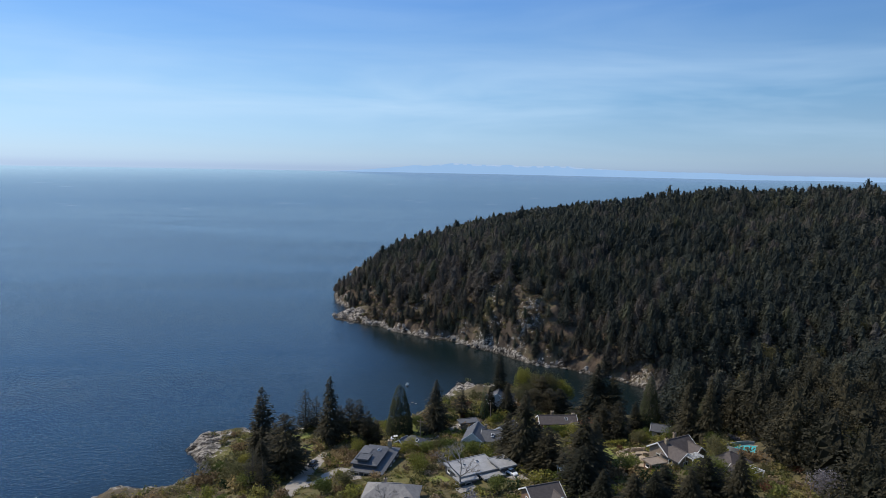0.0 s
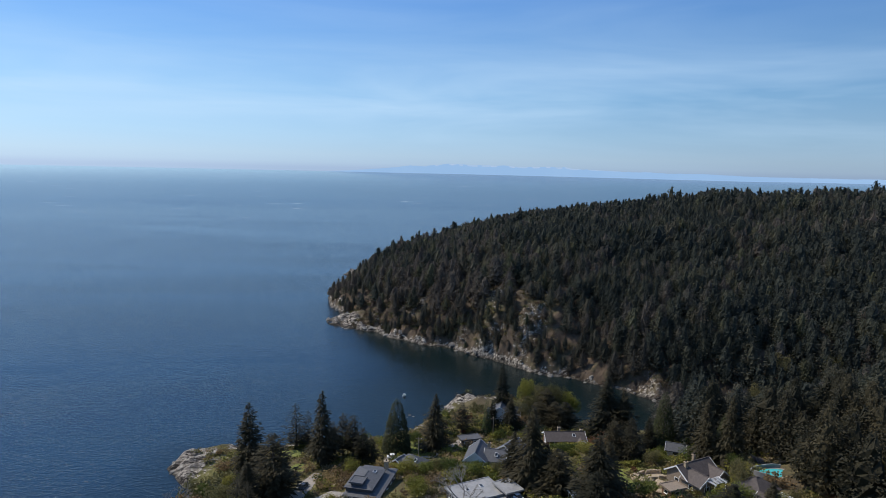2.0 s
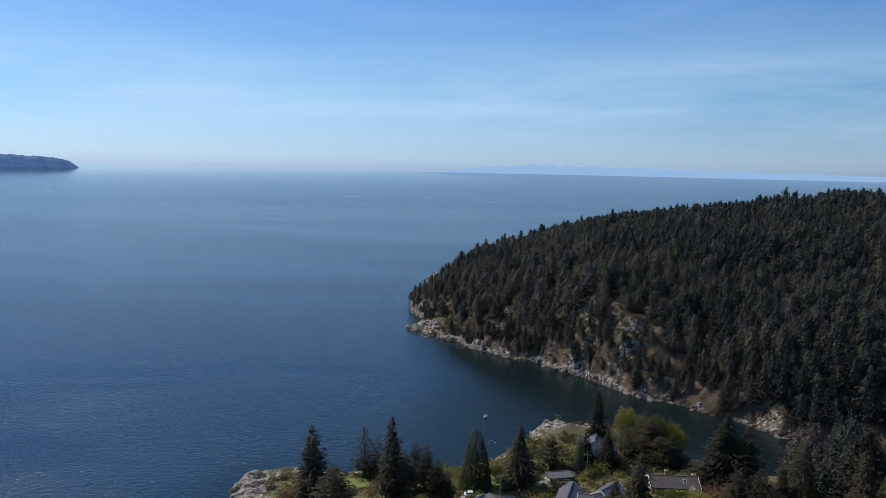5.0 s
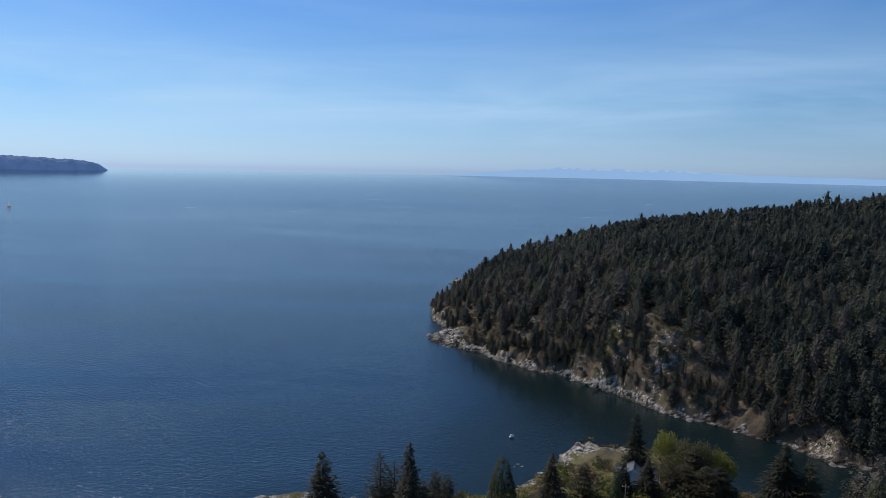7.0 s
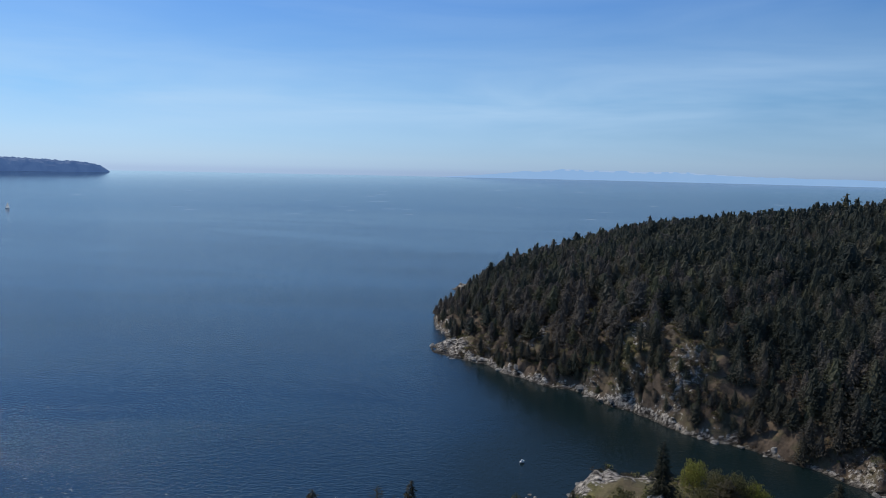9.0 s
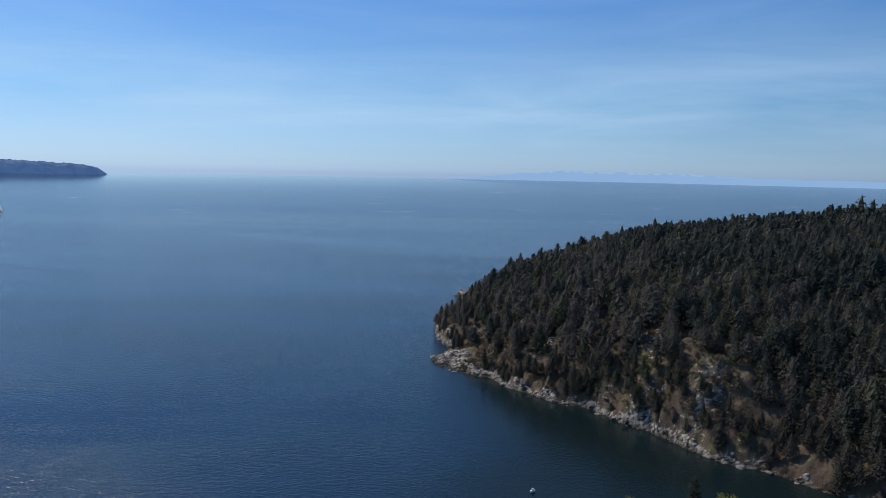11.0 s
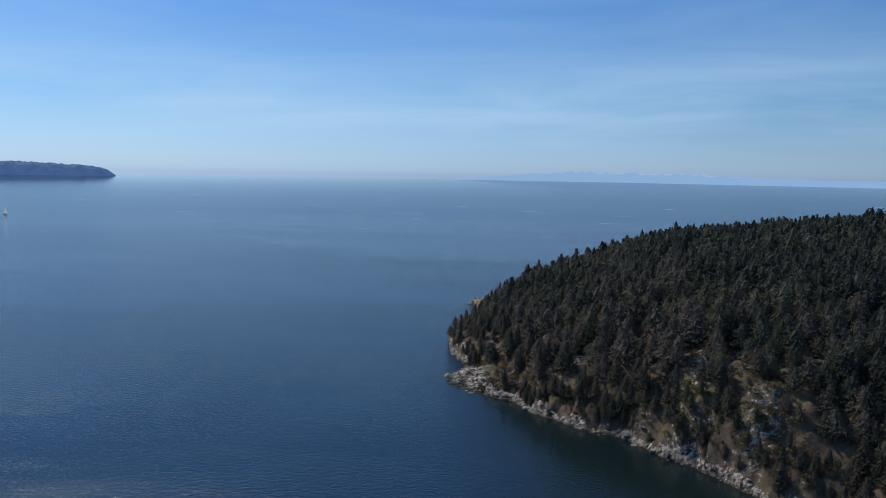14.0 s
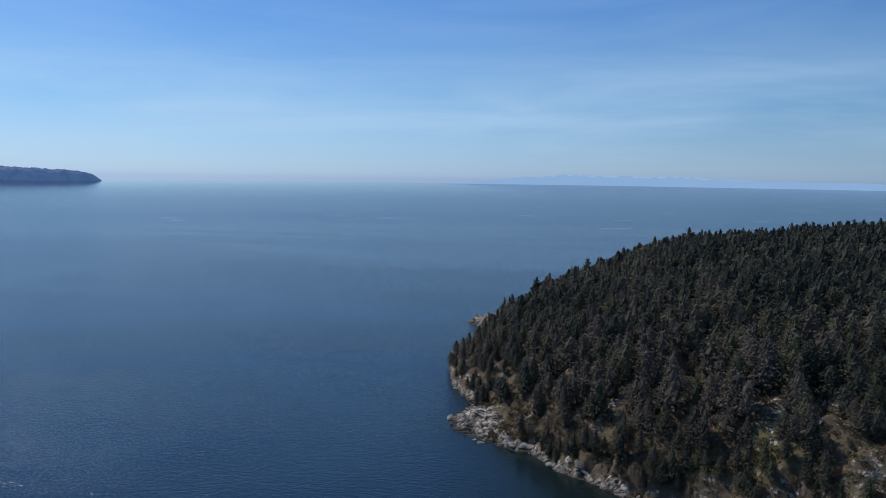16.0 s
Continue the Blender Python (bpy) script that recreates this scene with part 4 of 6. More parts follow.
def leaves(seed, clumps, count, leaf, squash=0.8, spread=1.0, lift=0.0):
    """Many small leaf blades in uneven clumps; unit radius. Returns corners and triangles."""
    rs = np.random.RandomState(seed)
    centres = np.clip(rs.randn(clumps, 3), -1.5, 1.5) * 0.42 * spread
    centres[:, 2] = np.abs(centres[:, 2]) * squash + 0.25 + lift
    size = 0.32 + 0.3 * rs.rand(clumps)
    k = rs.randint(clumps, size=count)
    way = rs.randn(count, 3)
    way /= np.linalg.norm(way, axis=1)[:, None]
    at = centres[k] + way * size[k][:, None] * (0.72 + 0.4 * rs.rand(count))[:, None] * np.array([1, 1, squash])
    at[:, 2] = np.maximum(at[:, 2], 0.02)
    tilt = way + 0.7 * rs.randn(count, 3)
    a = np.cross(tilt, rs.randn(count, 3))
    a /= np.linalg.norm(a, axis=1)[:, None]
    b2 = np.cross(a, tilt)
    b2 /= np.linalg.norm(b2, axis=1)[:, None]
    b2 = np.where((np.cross(b2, a) * way).sum(1)[:, None] < 0, -b2, b2)
    s = leaf * (0.6 + 0.8 * rs.rand(count))[:, None]
    V = np.stack([at - a * s, at + b2 * s * 0.8, at + a * s * 1.1, at - b2 * s * 0.7], 1).reshape(-1, 3)
    i = np.arange(count)[:, None] * 4
    return V, np.concatenate([i + [0, 1, 2], i + [0, 2, 3]])


def limbs(seed, height, r0, depth, spread):
    """A branching frame of tapered limbs."""
    rs = np.random.RandomState(seed)
    V, F = [], []

    def tube(p, q, ra, rb):
        d = (q - p).normalized()
        u = d.orthogonal().normalized()
        w = d.cross(u)
        i = len(V)
        for c, r in ((p, ra), (q, rb)):
            for j in range(4):
                a = 1.5708 * j
                V.append(tuple(c + u * math.cos(a) * r + w * math.sin(a) * r))
        for j in range(4):
            a, b2 = i + j, i + (j + 1) % 4
            F.append((a, b2, b2 + 4))
            F.append((a, b2 + 4, a + 4))

    def grow(p, d, ln, r, left):
        q = p + d * ln
        tube(p, q, r, r * 0.68)
        if left:
            for _ in range(3 if left > 1 else 4):
                nd = (d + Vector(rs.randn(3)) * spread)
                nd.z = abs(nd.z) * 0.8 + 0.1
                grow(q, nd.normalized(), ln * (0.62 + 0.25 * rs.rand()), r * 0.6, left - 1)

    grow(Vector((0, 0, -0.5)), Vector((0.03, 0.02, 1)).normalized(), height * 0.34, r0, depth)
    return np.array(V), np.array(F)


BIG = [tree_mesh(conifer(500 + k, 20, 5.2, 3400, 1.05, 0.05 + 0.05 * (k % 2), 0.45 + 0.2 * (k % 3), 9 + k, 0.66 + 0.08 * (k % 3), 0.85, slim=0.55), stem(19.6, 0.4, 8, rings=4, bend=0.02, seed=k), FIR_OWN) for k in range(4)]
BROAD = [tree_mesh(conifer(520 + k, 20, 5.8, 3500, 1.05, 0.05, 0.4, 7 + k, 0.5, 0.85, slim=0.6), stem(18, 0.45, 8, rings=4, bend=0.03, seed=k), FIR_OWN) for k in range(3)]
OPEN = [tree_mesh(conifer(540 + k, 20, 4.6, 900, 0.6, 0.15, 0.2, 8, 0.62, 0.5, 0.85), stem(19.8, 0.34, 8, rings=4, bend=0.02, seed=k), FIR_OWN) for k in range(2)]
PINE = [tree_mesh(conifer(560 + k, 20, 5.0, 2600, 0.95, 0.2, 0.1, 6, 0.42, 0.8, 0.6, slim=0.6), stem(18, 0.42, 8, rings=4, bend=0.05, seed=k), FIR_OWN) for k in range(3)]
CONE = [tree_mesh(conifer(580 + k, 20, 4.8, 4800, 0.62, 0.0, 0.9, 30, 0.55, 0.12, 0.22), stem(18, 0.3, 6, seed=k), CYPRESS) for k in range(2)]
CONE_DARK = [tree_mesh(conifer(590, 20, 3.8, 3600, 0.5, 0.0, 0.9, 30, 0.5, 0.2, 0.3), stem(18, 0.3, 6), LEAF_DARK)]


def leafy_tree(seed, leaf, count=2900):
    v, f = leaves(seed, 18, count, 0.046, 0.95, 1.0, 0.75)
    return np_mesh("crown", v * 5.0, f, leaf, normals=leaf_normals(v - np.array([0, 0, 0.6]))), np_mesh("trunk", *limbs(seed, 6.5, 0.3, 3, 0.5), BARK, smooth=True)


LIME = [leafy_tree(610 + k, LEAF_LIME) for k in range(2)]
GREEN = [leafy_tree(620 + k, LEAF_GREEN) for k in range(3)]
OLIVE = [leafy_tree(630 + k, LEAF_OLIVE, 2400) for k in range(3)]
WHITEBLOOM = [leafy_tree(640, BLOSSOM, 1600)]
BARE = [(None, np_mesh("trunk", *limbs(650 + k, 10, 0.3, 5, 0.55), BARE_BARK, smooth=True)) for k in range(2)]

KINDS = {
    "fir": (BIG, 20, "tall dark green fir beside the houses"),
    "big_fir": (BIG, 20, "large ragged dark green fir among the gardens"),
    "broad_fir": (BROAD, 20, "broad dark green evergreen among the gardens"),
    "open_pine": (OPEN, 20, "thin see-through pine above the shore"),
    "pine": (PINE, 20, "round-topped dark pine above the shore"),
    "small_pine": (PINE, 20, "small slender pine beside the rocks"),
    "cypress": (CONE, 20, "dense olive green cone-shaped cypress"),
    "cypress_dark": (CONE_DARK, 20, "narrow very dark green cypress"),
    "lime_tree": (LIME, 10.8, "yellow-green tree in fresh spring leaf"),
    "olive_tree": (OLIVE, 10.8, "olive green leafy tree among dark firs"),
    "bare": (BARE, 11, "leafless grey tree with fine bare branches"),
    "blossom": (WHITEBLOOM, 10.8, "pale grey-pink tree in blossom"),
}
NAMES = {"fir": "fir_tree", "big_fir": "fir_tree", "broad_fir": "evergreen_tree", "open_pine": "pine_tree", "pine": "pine_tree",
         "small_pine": "pine_tree", "cypress": "cypress_tree", "cypress_dark": "cypress_tree", "lime_tree": "leafy_tree", "olive_tree": "leafy_tree", "bare": "bare_tree", "blossom": "blossom_tree"}
TREES = [
    ("fir", -56.6, 207.5, 23.0, 5.4), ("fir", -33.6, 209.3, 25.0, 4.6), ("fir", 2.9, 221.2, 20.0, 5.2),
    ("broad_fir", -43.1, 183.9, 20.0, 6.0), ("open_pine", -50.0, 173.0, 13.0, 4.0), ("olive_tree", -54.5, 177.0, 8.0, 4.4), ("olive_tree", -59.0, 184.0, 7.0, 4.2), ("open_pine", -46.5, 170.5, 11.0, 3.6), ("open_pine", -45.2, 224.3, 17.0, 5.5), ("open_pine", -41.5, 226.0, 14.0, 4.6), ("pine", -27.9, 216.5, 15.0, 3.0),
    ("pine", -24.2, 213.1, 15.5, 3.2), ("pine", -20.6, 209.3, 12.5, 2.8), ("pine", -17.8, 209.3, 9.0, 2.4),
    ("pine", -31.1, 214.4, 13.0, 2.8), ("fir", 28.8, 250.9, 22.0, 4), ("lime_tree", 40.2, 262.4, 13.0, 4.2),
    ("lime_tree", 57.5, 259.5, 13.0, 4.8), ("broad_fir", 46.7, 251.7, 13.0, 4.5), ("olive_tree", 40.2, 253.1, 10.0, 4),
    ("olive_tree", 47.7, 256.5, 15.0, 4.6), ("olive_tree", 52.0, 257.0, 14.0, 4.2), ("olive_tree", 44.5, 259.5, 13.5, 4.2), ("broad_fir", 48.3, 244.2, 10.0, 4.2), ("broad_fir", 53.0, 246.5, 9.5, 4.0), ("broad_fir", 42.5, 246.0, 9.0, 4.0),
]
TREES += [
    ("fir", 62.1, 224.2, 23.0, 7.4), ("fir", 67.5, 222.5, 19.0, 5.6), ("bare", -9.5, 149.8, 9.0, 4), ("bare", -70.5, 184.0, 8.0, 4),
    ("cypress", 75.6, 206.3, 20.0, 4), ("broad_fir", 62.6, 197.9, 14.0, 3.5), ("broad_fir", 57.9, 200.2, 13.0, 3.5),
    ("fir", 80.5, 186.2, 20.0, 4), ("fir", 85.6, 182.4, 21.0, 4.5), ("cypress", -10.2, 219.1, 19.3, 5.0),
    ("cypress_dark", 21.6, 234.1, 13.3, 2.4), ("small_pine", 12.8, 235.4, 11.9, 3), ("big_fir", 29.1, 178.8, 24.1, 6),
    ("big_fir", 25.1, 186.4, 15.2, 4), ("broad_fir", 35.4, 174.5, 13.0, 5), ("big_fir", 43.6, 164.8, 19.6, 6),
    ("fir", 44.7, 148.0, 10.2, 4), ("bare", 9.6, 164.5, 13.5, 5), ("blossom", 93.9, 136.3, 9.4, 5.4),
    ("fir", 55.5, 142.0, 11.4, 4), ("fir", 64.4, 142.8, 10.8, 4), ("fir", 70.0, 203.9, 12.1, 3),
]
TREES += [
    ("big_fir", 33.2, 181.0, 13.0, 4.6),
    ("fir", 47.5, 169.0, 16.0, 4.5), ("broad_fir", 41.5, 157.5, 13.0, 4.5), ("fir", -49.0, 178.5, 14.0, 4), ("olive_tree", 36.0, 246.0, 9.0, 4), ("olive_tree", 197, 282, 11, 4), ("lime_tree", 112, 153, 9, 4), ("fir", 50.0, 140.5, 12.0, 4), ("fir", 59.5, 146.5, 11.0, 3.6),
    ("broad_fir", 70.5, 148.5, 11.0, 4), ("fir", 77.0, 144.0, 13.0, 4), 
    ("fir", 97.5, 157.0, 13.0, 4), ("cypress", 86.5, 187.5, 15.0, 3.5), ("fir", 24.0, 238.5, 11.0, 3.2), ("fir", 30.8, 238.0, 13.0, 4), ("olive_tree", 126.8, 174.3, 17, 5), ("olive_tree", 143.6, 279.8, 14, 4.5), ("olive_tree", 106.6, 149.1, 14, 5), ("olive_tree", 80.0, 163.5, 10, 3.6),
    ("olive_tree", 100.5, 161.0, 12, 4), ("olive_tree", 157.9, 286.8, 14, 5), ("olive_tree", 176.0, 279.9, 14, 5),
]
_rs = np.random.RandomState(21)
for n, (kind, x, y, h, r) in enumerate(TREES):
    pool, unit, label = KINDS[kind]
    wide = r / 4.6 if unit == 20 else r / 6.2 if unit == 10.8 else h / unit
    ob = plant(NAMES[kind], pool[n % len(pool)], x, y, 1.0, 1.0, 6.28 * _rs.rand(), label)
    ob.scale = (wide, wide, h / unit)

# ---- houses ----


def box(bm, cx, cy, cz, sx, sy, sz):
    """A box from its middle foot."""
    m = Matrix.Translation((cx, cy, cz + sz / 2)) @ Matrix.Diagonal((sx, sy, sz, 1))
    return bmesh.ops.create_cube(bm, size=1, matrix=m)["verts"]


def prism(bm, pts, thick):
    """A slab of that thickness under a polygon of 3D points."""
    top = [bm.verts.new(p) for p in pts]
    low = [bm.verts.new((p[0], p[1], p[2] - thick)) for p in pts]
    bm.faces.new(top)
    bm.faces.new(low[::-1])
    n = len(pts)
    for k in range(n):
        bm.faces.new((top[k], low[k], low[(k + 1) % n], top[(k + 1) % n]))


def roof_pitch(bm, cx, cy, z, w, d, kind, rise, over=0.55, thick=0.22):
    x0, x1, y0, y1 = cx - w / 2 - over, cx + w / 2 + over, cy - d / 2 - over, cy + d / 2 + over
    drop = rise * over / (min(w, d) / 2)
    zl, zr = z - drop + thick, z + rise + thick
    if kind == "gable_y":
        prism(bm, [(x0, y0, zl), (cx, y0, zr), (cx, y1, zr), (x0, y1, zl)], thick)
        prism(bm, [(cx, y0, zr), (x1, y0, zl), (x1, y1, zl), (cx, y1, zr)], thick)
    elif kind == "gable_x":
        prism(bm, [(x0, y0, zl), (x1, y0, zl), (x1, cy, zr), (x0, cy, zr)], thick)
        prism(bm, [(x0, cy, zr), (x1, cy, zr), (x1, y1, zl), (x0, y1, zl)], thick)
    elif kind == "hip":
        k = min(w, d) / 2 + over
        if w >= d:
            a, b2 = (x0 + k, cy, zr), (x1 - k, cy, zr)
            prism(bm, [(x0, y0, zl), (x1, y0, zl), b2, a], thick)
            prism(bm, [(x1, y1, zl), (x0, y1, zl), a, b2], thick)
            prism(bm, [(x0, y1, zl), (x0, y0, zl), a], thick)
            prism(bm, [(x1, y0, zl), (x1, y1, zl), b2], thick)
        else:
            a, b2 = (cx, y0 + k, zr), (cx, y1 - k, zr)
            prism(bm, [(x0, y1, zl), (x0, y0, zl), a, b2], thick)
            prism(bm, [(x1, y0, zl), (x1, y1, zl), b2, a], thick)
            prism(bm, [(x0, y0, zl), (x1, y0, zl), a], thick)
            prism(bm, [(x1, y1, zl), (x0, y1, zl), b2], thick)
    else:
        box(bm, cx, cy, z, x1 - x0, y1 - y0, 0.28)
        for sx in (-1, 1):
            box(bm, cx + sx * (x1 - x0 - 0.24) / 2, cy, z + 0.282, 0.24, y1 - y0, 0.16)
            box(bm, cx, cy + sx * (y1 - y0 - 0.24) / 2, z + 0.282, x1 - x0 - 0.482, 0.24, 0.16)


def gable_fill(bm, cx, cy, z, w, d, kind, rise):
    if kind == "gable_y":
        for y in (cy - d / 2, cy + d / 2 - 0.2):
            prism_y = [(cx - w / 2, y, z), (cx + w / 2, y, z), (cx, y, z + rise)]
            f = [bm.verts.new(p) for p in prism_y] + [bm.verts.new((p[0], p[1] + 0.2, p[2])) for p in prism_y]
            bm.faces.new(f[:3])
            bm.faces.new(f[5:2:-1])
    if kind == "gable_x":
        for x in (cx - w / 2, cx + w / 2 - 0.2):
            tri = [(x, cy - d / 2, z), (x, cy + d / 2, z), (x, cy, z + rise)]
            f = [bm.verts.new(p) for p in tri] + [bm.verts.new((p[0] + 0.2, p[1], p[2])) for p in tri]
            bm.faces.new(f[:3])
            bm.faces.new(f[5:2:-1])


def gable_edges(cx, cy, z, w, d, kind, rise, over=0.6):
    """The sloping edges of a gable roof, from eaves to ridge."""
    drop = rise * over / (min(w, d) / 2) if kind in ("gable_x", "gable_y") else 0
    out = []
    if kind == "gable_y":
        for y in (cy - d / 2 - over, cy + d / 2 + over):
            for sx in (-1, 1):
                out.append(((cx + sx * (w / 2 + over), y, z - drop + 0.1), (cx, y, z + rise + 0.1)))
    if kind == "gable_x":
        for x in (cx - w / 2 - over, cx + w / 2 + over):
            for sy in (-1, 1):
                out.append(((x, cy + sy * (d / 2 + over), z - drop + 0.1), (x, cy, z + rise + 0.1)))
    return out


def bargeboard(bm, a, c):
    """A trim board along a sloping roof edge."""
    way = c - a
    turn = way.to_track_quat("X", "Z").to_matrix().to_4x4()
    bmesh.ops.create_cube(bm, size=1, matrix=Matrix.Translation((a + c) / 2) @ turn @ Matrix.Diagonal((way.length + 0.1, 0.09, 0.34, 1)))


def ridge_cap(bm, cx, cy, z, w, d, kind, rise, over=0.55):
    """A raised cap along the ridge."""
    along_x = kind == "gable_x" or (kind == "hip" and w >= d)
    ln = (w if along_x else d) + 2 * over - (min(w, d) + 2 * over if kind == "hip" else 0)
    ln = max(ln, 0.3)
    box(bm, cx, cy, z + rise + 0.2, ln if along_x else 0.3, 0.3 if along_x else ln, 0.1)


BUILT = []      # round plots kept free of planting: x, y, radius


def window_on(parent, x, y, z, w, h, turn):
    """A window with its frame, sill and pane, on a wall that faces along turned -y."""
    fr = bmesh.new()
    for sx in (-1, 1):
        box(fr, sx * (w / 2 - 0.05), 0, 0, 0.1, 0.12, h)
    box(fr, 0, 0, 0, w - 0.2, 0.12, 0.1)
    box(fr, 0, 0, h - 0.1, w - 0.2, 0.12, 0.1)
    ob = part("window", fr, WHITE, parent)
    ob.matrix_local = pose(x, y, z, 0, 0, turn)
    pane = bmesh.new()
    box(pane, 0, 0.02, 0.1, w - 0.2, 0.04, h - 0.2)
    part("pane", pane, GLASS, ob, "dark glass")
    sill = bmesh.new()
    box(sill, 0, -0.08, -0.08, w + 0.2, 0.22, 0.078)
    part("sill", sill, WHITE, ob)


def house(x, y, turn, volumes, walls, roofs, label, chimneys=(), skylights=(), plot=7.0):
    """A house of several blocks. volumes: cx, cy, w, d, wall height, roof kind, rise."""
    root = new("house")
    zs = [land_z(x + dx, y + dy) for dx in (-5, 0, 5) for dy in (-5, 0, 5)]
    z = sorted(zs)[3]
    root.matrix_world = pose(x, y, z, 0, 0, turn)
    for cx, cy, w, d, h, kind, rise in volumes:
        bm = bmesh.new()
        box(bm, cx, cy, -2.5, w, d, h + 2.5)
        gable_fill(bm, cx, cy, h, w, d, kind, rise)
        part("wall", bm, walls, root)
        bm = bmesh.new()
        roof_pitch(bm, cx, cy, h, w, d, kind, rise)
        bmesh.ops.recalc_face_normals(bm, faces=bm.faces)
        part("roof", bm, roofs, root)
        for a, c in gable_edges(cx, cy, h, w, d, kind, rise):
            bm = bmesh.new()
            bargeboard(bm, Vector(a), Vector(c))
            part("bargeboard", bm, WHITE, root, "white painted trim")
        if kind != "flat":
            bm = bmesh.new()
            ridge_cap(bm, cx, cy, h, w, d, kind, rise)
            part("ridge", bm, roofs, root)
        n = max(1, int(w // 3))
        for k in range(n):
            window_on(root, cx - w / 2 + (k + 0.5) * w / n, cy - d / 2 - 0.05, 0.9, min(1.8, w / n - 0.8), min(1.4, h - 1.3), 0)
        n = max(1, int(d // 3.5))
        for k in range(n):
            for s, tn in ((-1, -90), (1, 90)):
                window_on(root, cx + s * (w / 2 + 0.05), cy - d / 2 + (k + 0.5) * d / n, 0.9, min(1.5, d / n - 0.8), min(1.3, h - 1.3), tn)
        BUILT.append((x + cx, y + cy, max(w, d) / 2 + 0.8))
    cx, cy, w, d = volumes[0][:4]
    bm = bmesh.new()
    box(bm, cx + w / 2 - 0.7, cy - d / 2 - 0.04, 0, 0.95, 0.1, 2.05)
    door = part("door", bm, TIMBER, root)
    bm = bmesh.new()
    box(bm, cx + w / 2 - 0.36, cy - d / 2 - 0.13, 1.0, 0.06, 0.08, 0.14)
    part("handle", bm, STEEL, door)
    for cx, cy, zt, s in chimneys:
        bm = bmesh.new()
        box(bm, cx, cy, 1.0, s, s * 0.8, zt - 1.0)
        box(bm, cx, cy, zt, s + 0.2, s * 0.8 + 0.2, 0.15)
        ch = part("chimney", bm, STONE, root)
        bm = bmesh.new()
        bmesh.ops.create_cone(bm, cap_ends=True, segments=10, radius1=0.18, radius2=0.14, depth=0.5, matrix=Matrix.Translation((cx, cy, zt + 0.4)))
        part("chimney_pot", bm, RUBBER, ch)
    for cx, cy, zt, tilt in skylights:
        bm = bmesh.new()
        box(bm, 0, 0, 0, 1.0, 1.3, 0.12)
        sk = part("skylight", bm, WHITE, root)
        sk.matrix_local = pose(cx, cy, zt, tilt, 0, 0)
        bm = bmesh.new()
        box(bm, 0, 0, 0.122, 0.8, 1.1, 0.03)
        part("pane", bm, GLASS, sk)
    BUILT.append((x, y, plot * 0.62))
    return tagged(root, label, "house")


house(-15.7, 186.0, -13, [(0, 0, 9.5, 18, 2.6, "hip", 1.1), (-1.2, -1.5, 7.2, 12, 4.3, "hip", 0.9), (-2.0, -5.5, 3.0, 3.2, 5.4, "flat", 0)], DARKWALL, SLATE,
      "modern house with dark walls and stepped grey roofs", chimneys=[(2.2, 7.5, 5.6, 1.2)], skylights=[(0.6, 1.5, 5.05, 0)], plot=10)
house(13.5, 174.2, 27, [(0, 0, 13.0, 9.0, 2.5, "flat", 0), (8.0, -3.4, 4.6, 6.2, 3.5, "flat", 0), (2.8, -5.9, 6.0, 3.6, 2.0, "flat", 0), (-5.2, -5.3, 5.2, 3.0, 2.2, "flat", 0)], DARKWALL, MEMBRANE,
      "flat-roofed house with pale grey membrane roofs", skylights=[(-2, 1, 2.82, 0), (2.5, 1.5, 2.82, 0)], plot=11)
house(17.5, 202.5, -14, [(-1.5, 0, 6.4, 9.5, 3.6, "gable_y", 2.6), (4.2, 0.8, 6.0, 6.5, 3.3, "gable_x", 2.2), (7.2, -3.0, 3.0, 3.5, 2.5, "gable_y", 1.2)], WHITE, SLATE,
      "grey-roofed house with white gables", chimneys=[(1.6, 3.0, 6.4, 0.8)], skylights=[(4.6, -1.2, 4.75, 34)], plot=9)
house(27.5, 209.5, -40, [(0, 0, 6.2, 7.5, 3.2, "gable_y", 2.0)], STUCCO, SLATE, "small house with a grey shingle gable roof", plot=6)
house(-4.2, 204.2, -33, [(0, 0, 7.2, 6.0, 2.6, "hip", 1.6), (-3.5, -2.2, 3.4, 3.6, 2.4, "gable_y", 1.1)], CEDAR, SLATE,
      "low house with a dark grey hipped roof", skylights=[(1.8, -1.4, 3.75, 24)], plot=6)
house(47.0, 220.8, 3, [(0, 0, 13.0, 6.2, 2.7, "gable_x", 1.8), (5.0, -3.2, 3.0, 2.4, 2.4, "gable_y", 0.9)], CEDAR, SHINGLE,
      "long cedar house with a brown shingle roof", chimneys=[(-1.5, 1.6, 5.4, 0.9), (6.0, 0.6, 5.0, 0.9)], skylights=[(3.0, -1.4, 3.78, 30)], plot=8)
house(28.2, 247.0, -12, [(0, 0, 6.4, 8.2, 4.4, "gable_y", 2.6), (4.4, 1.0, 5.0, 4.6, 3.6, "gable_x", 2.0), (-3.8, 1.5, 2.4, 3.4, 3.2, "flat", 0)], WHITE, SLATE, "white gabled house by the shore with a grey roof", plot=6)
house(72.3, 175.5, 27, [(0, 0, 11.5, 6.8, 3.2, "gable_x", 2.3), (-3.0, -4.6, 5.4, 5.6, 3.0, "gable_y", 1.9), (4.4, -3.6, 4.4, 4.8, 2.9, "gable_y", 1.7)], TIMBER, SHINGLE,
      "large house with several brown shingle gables", chimneys=[(-3.6, -0.8, 6.4, 0.9), (2.4, 1.8, 6.2, 0.8)], plot=7)
house(82.4, 161.0, 32, [(0, 0, 8.0, 7.0, 3.0, "hip", 2.2), (-3.2, -4.4, 3.4, 3.0, 2.5, "gable_y", 1.0)], TIMBER, SHINGLE, "house with a brown hipped roof beside a swimming pool", plot=5)
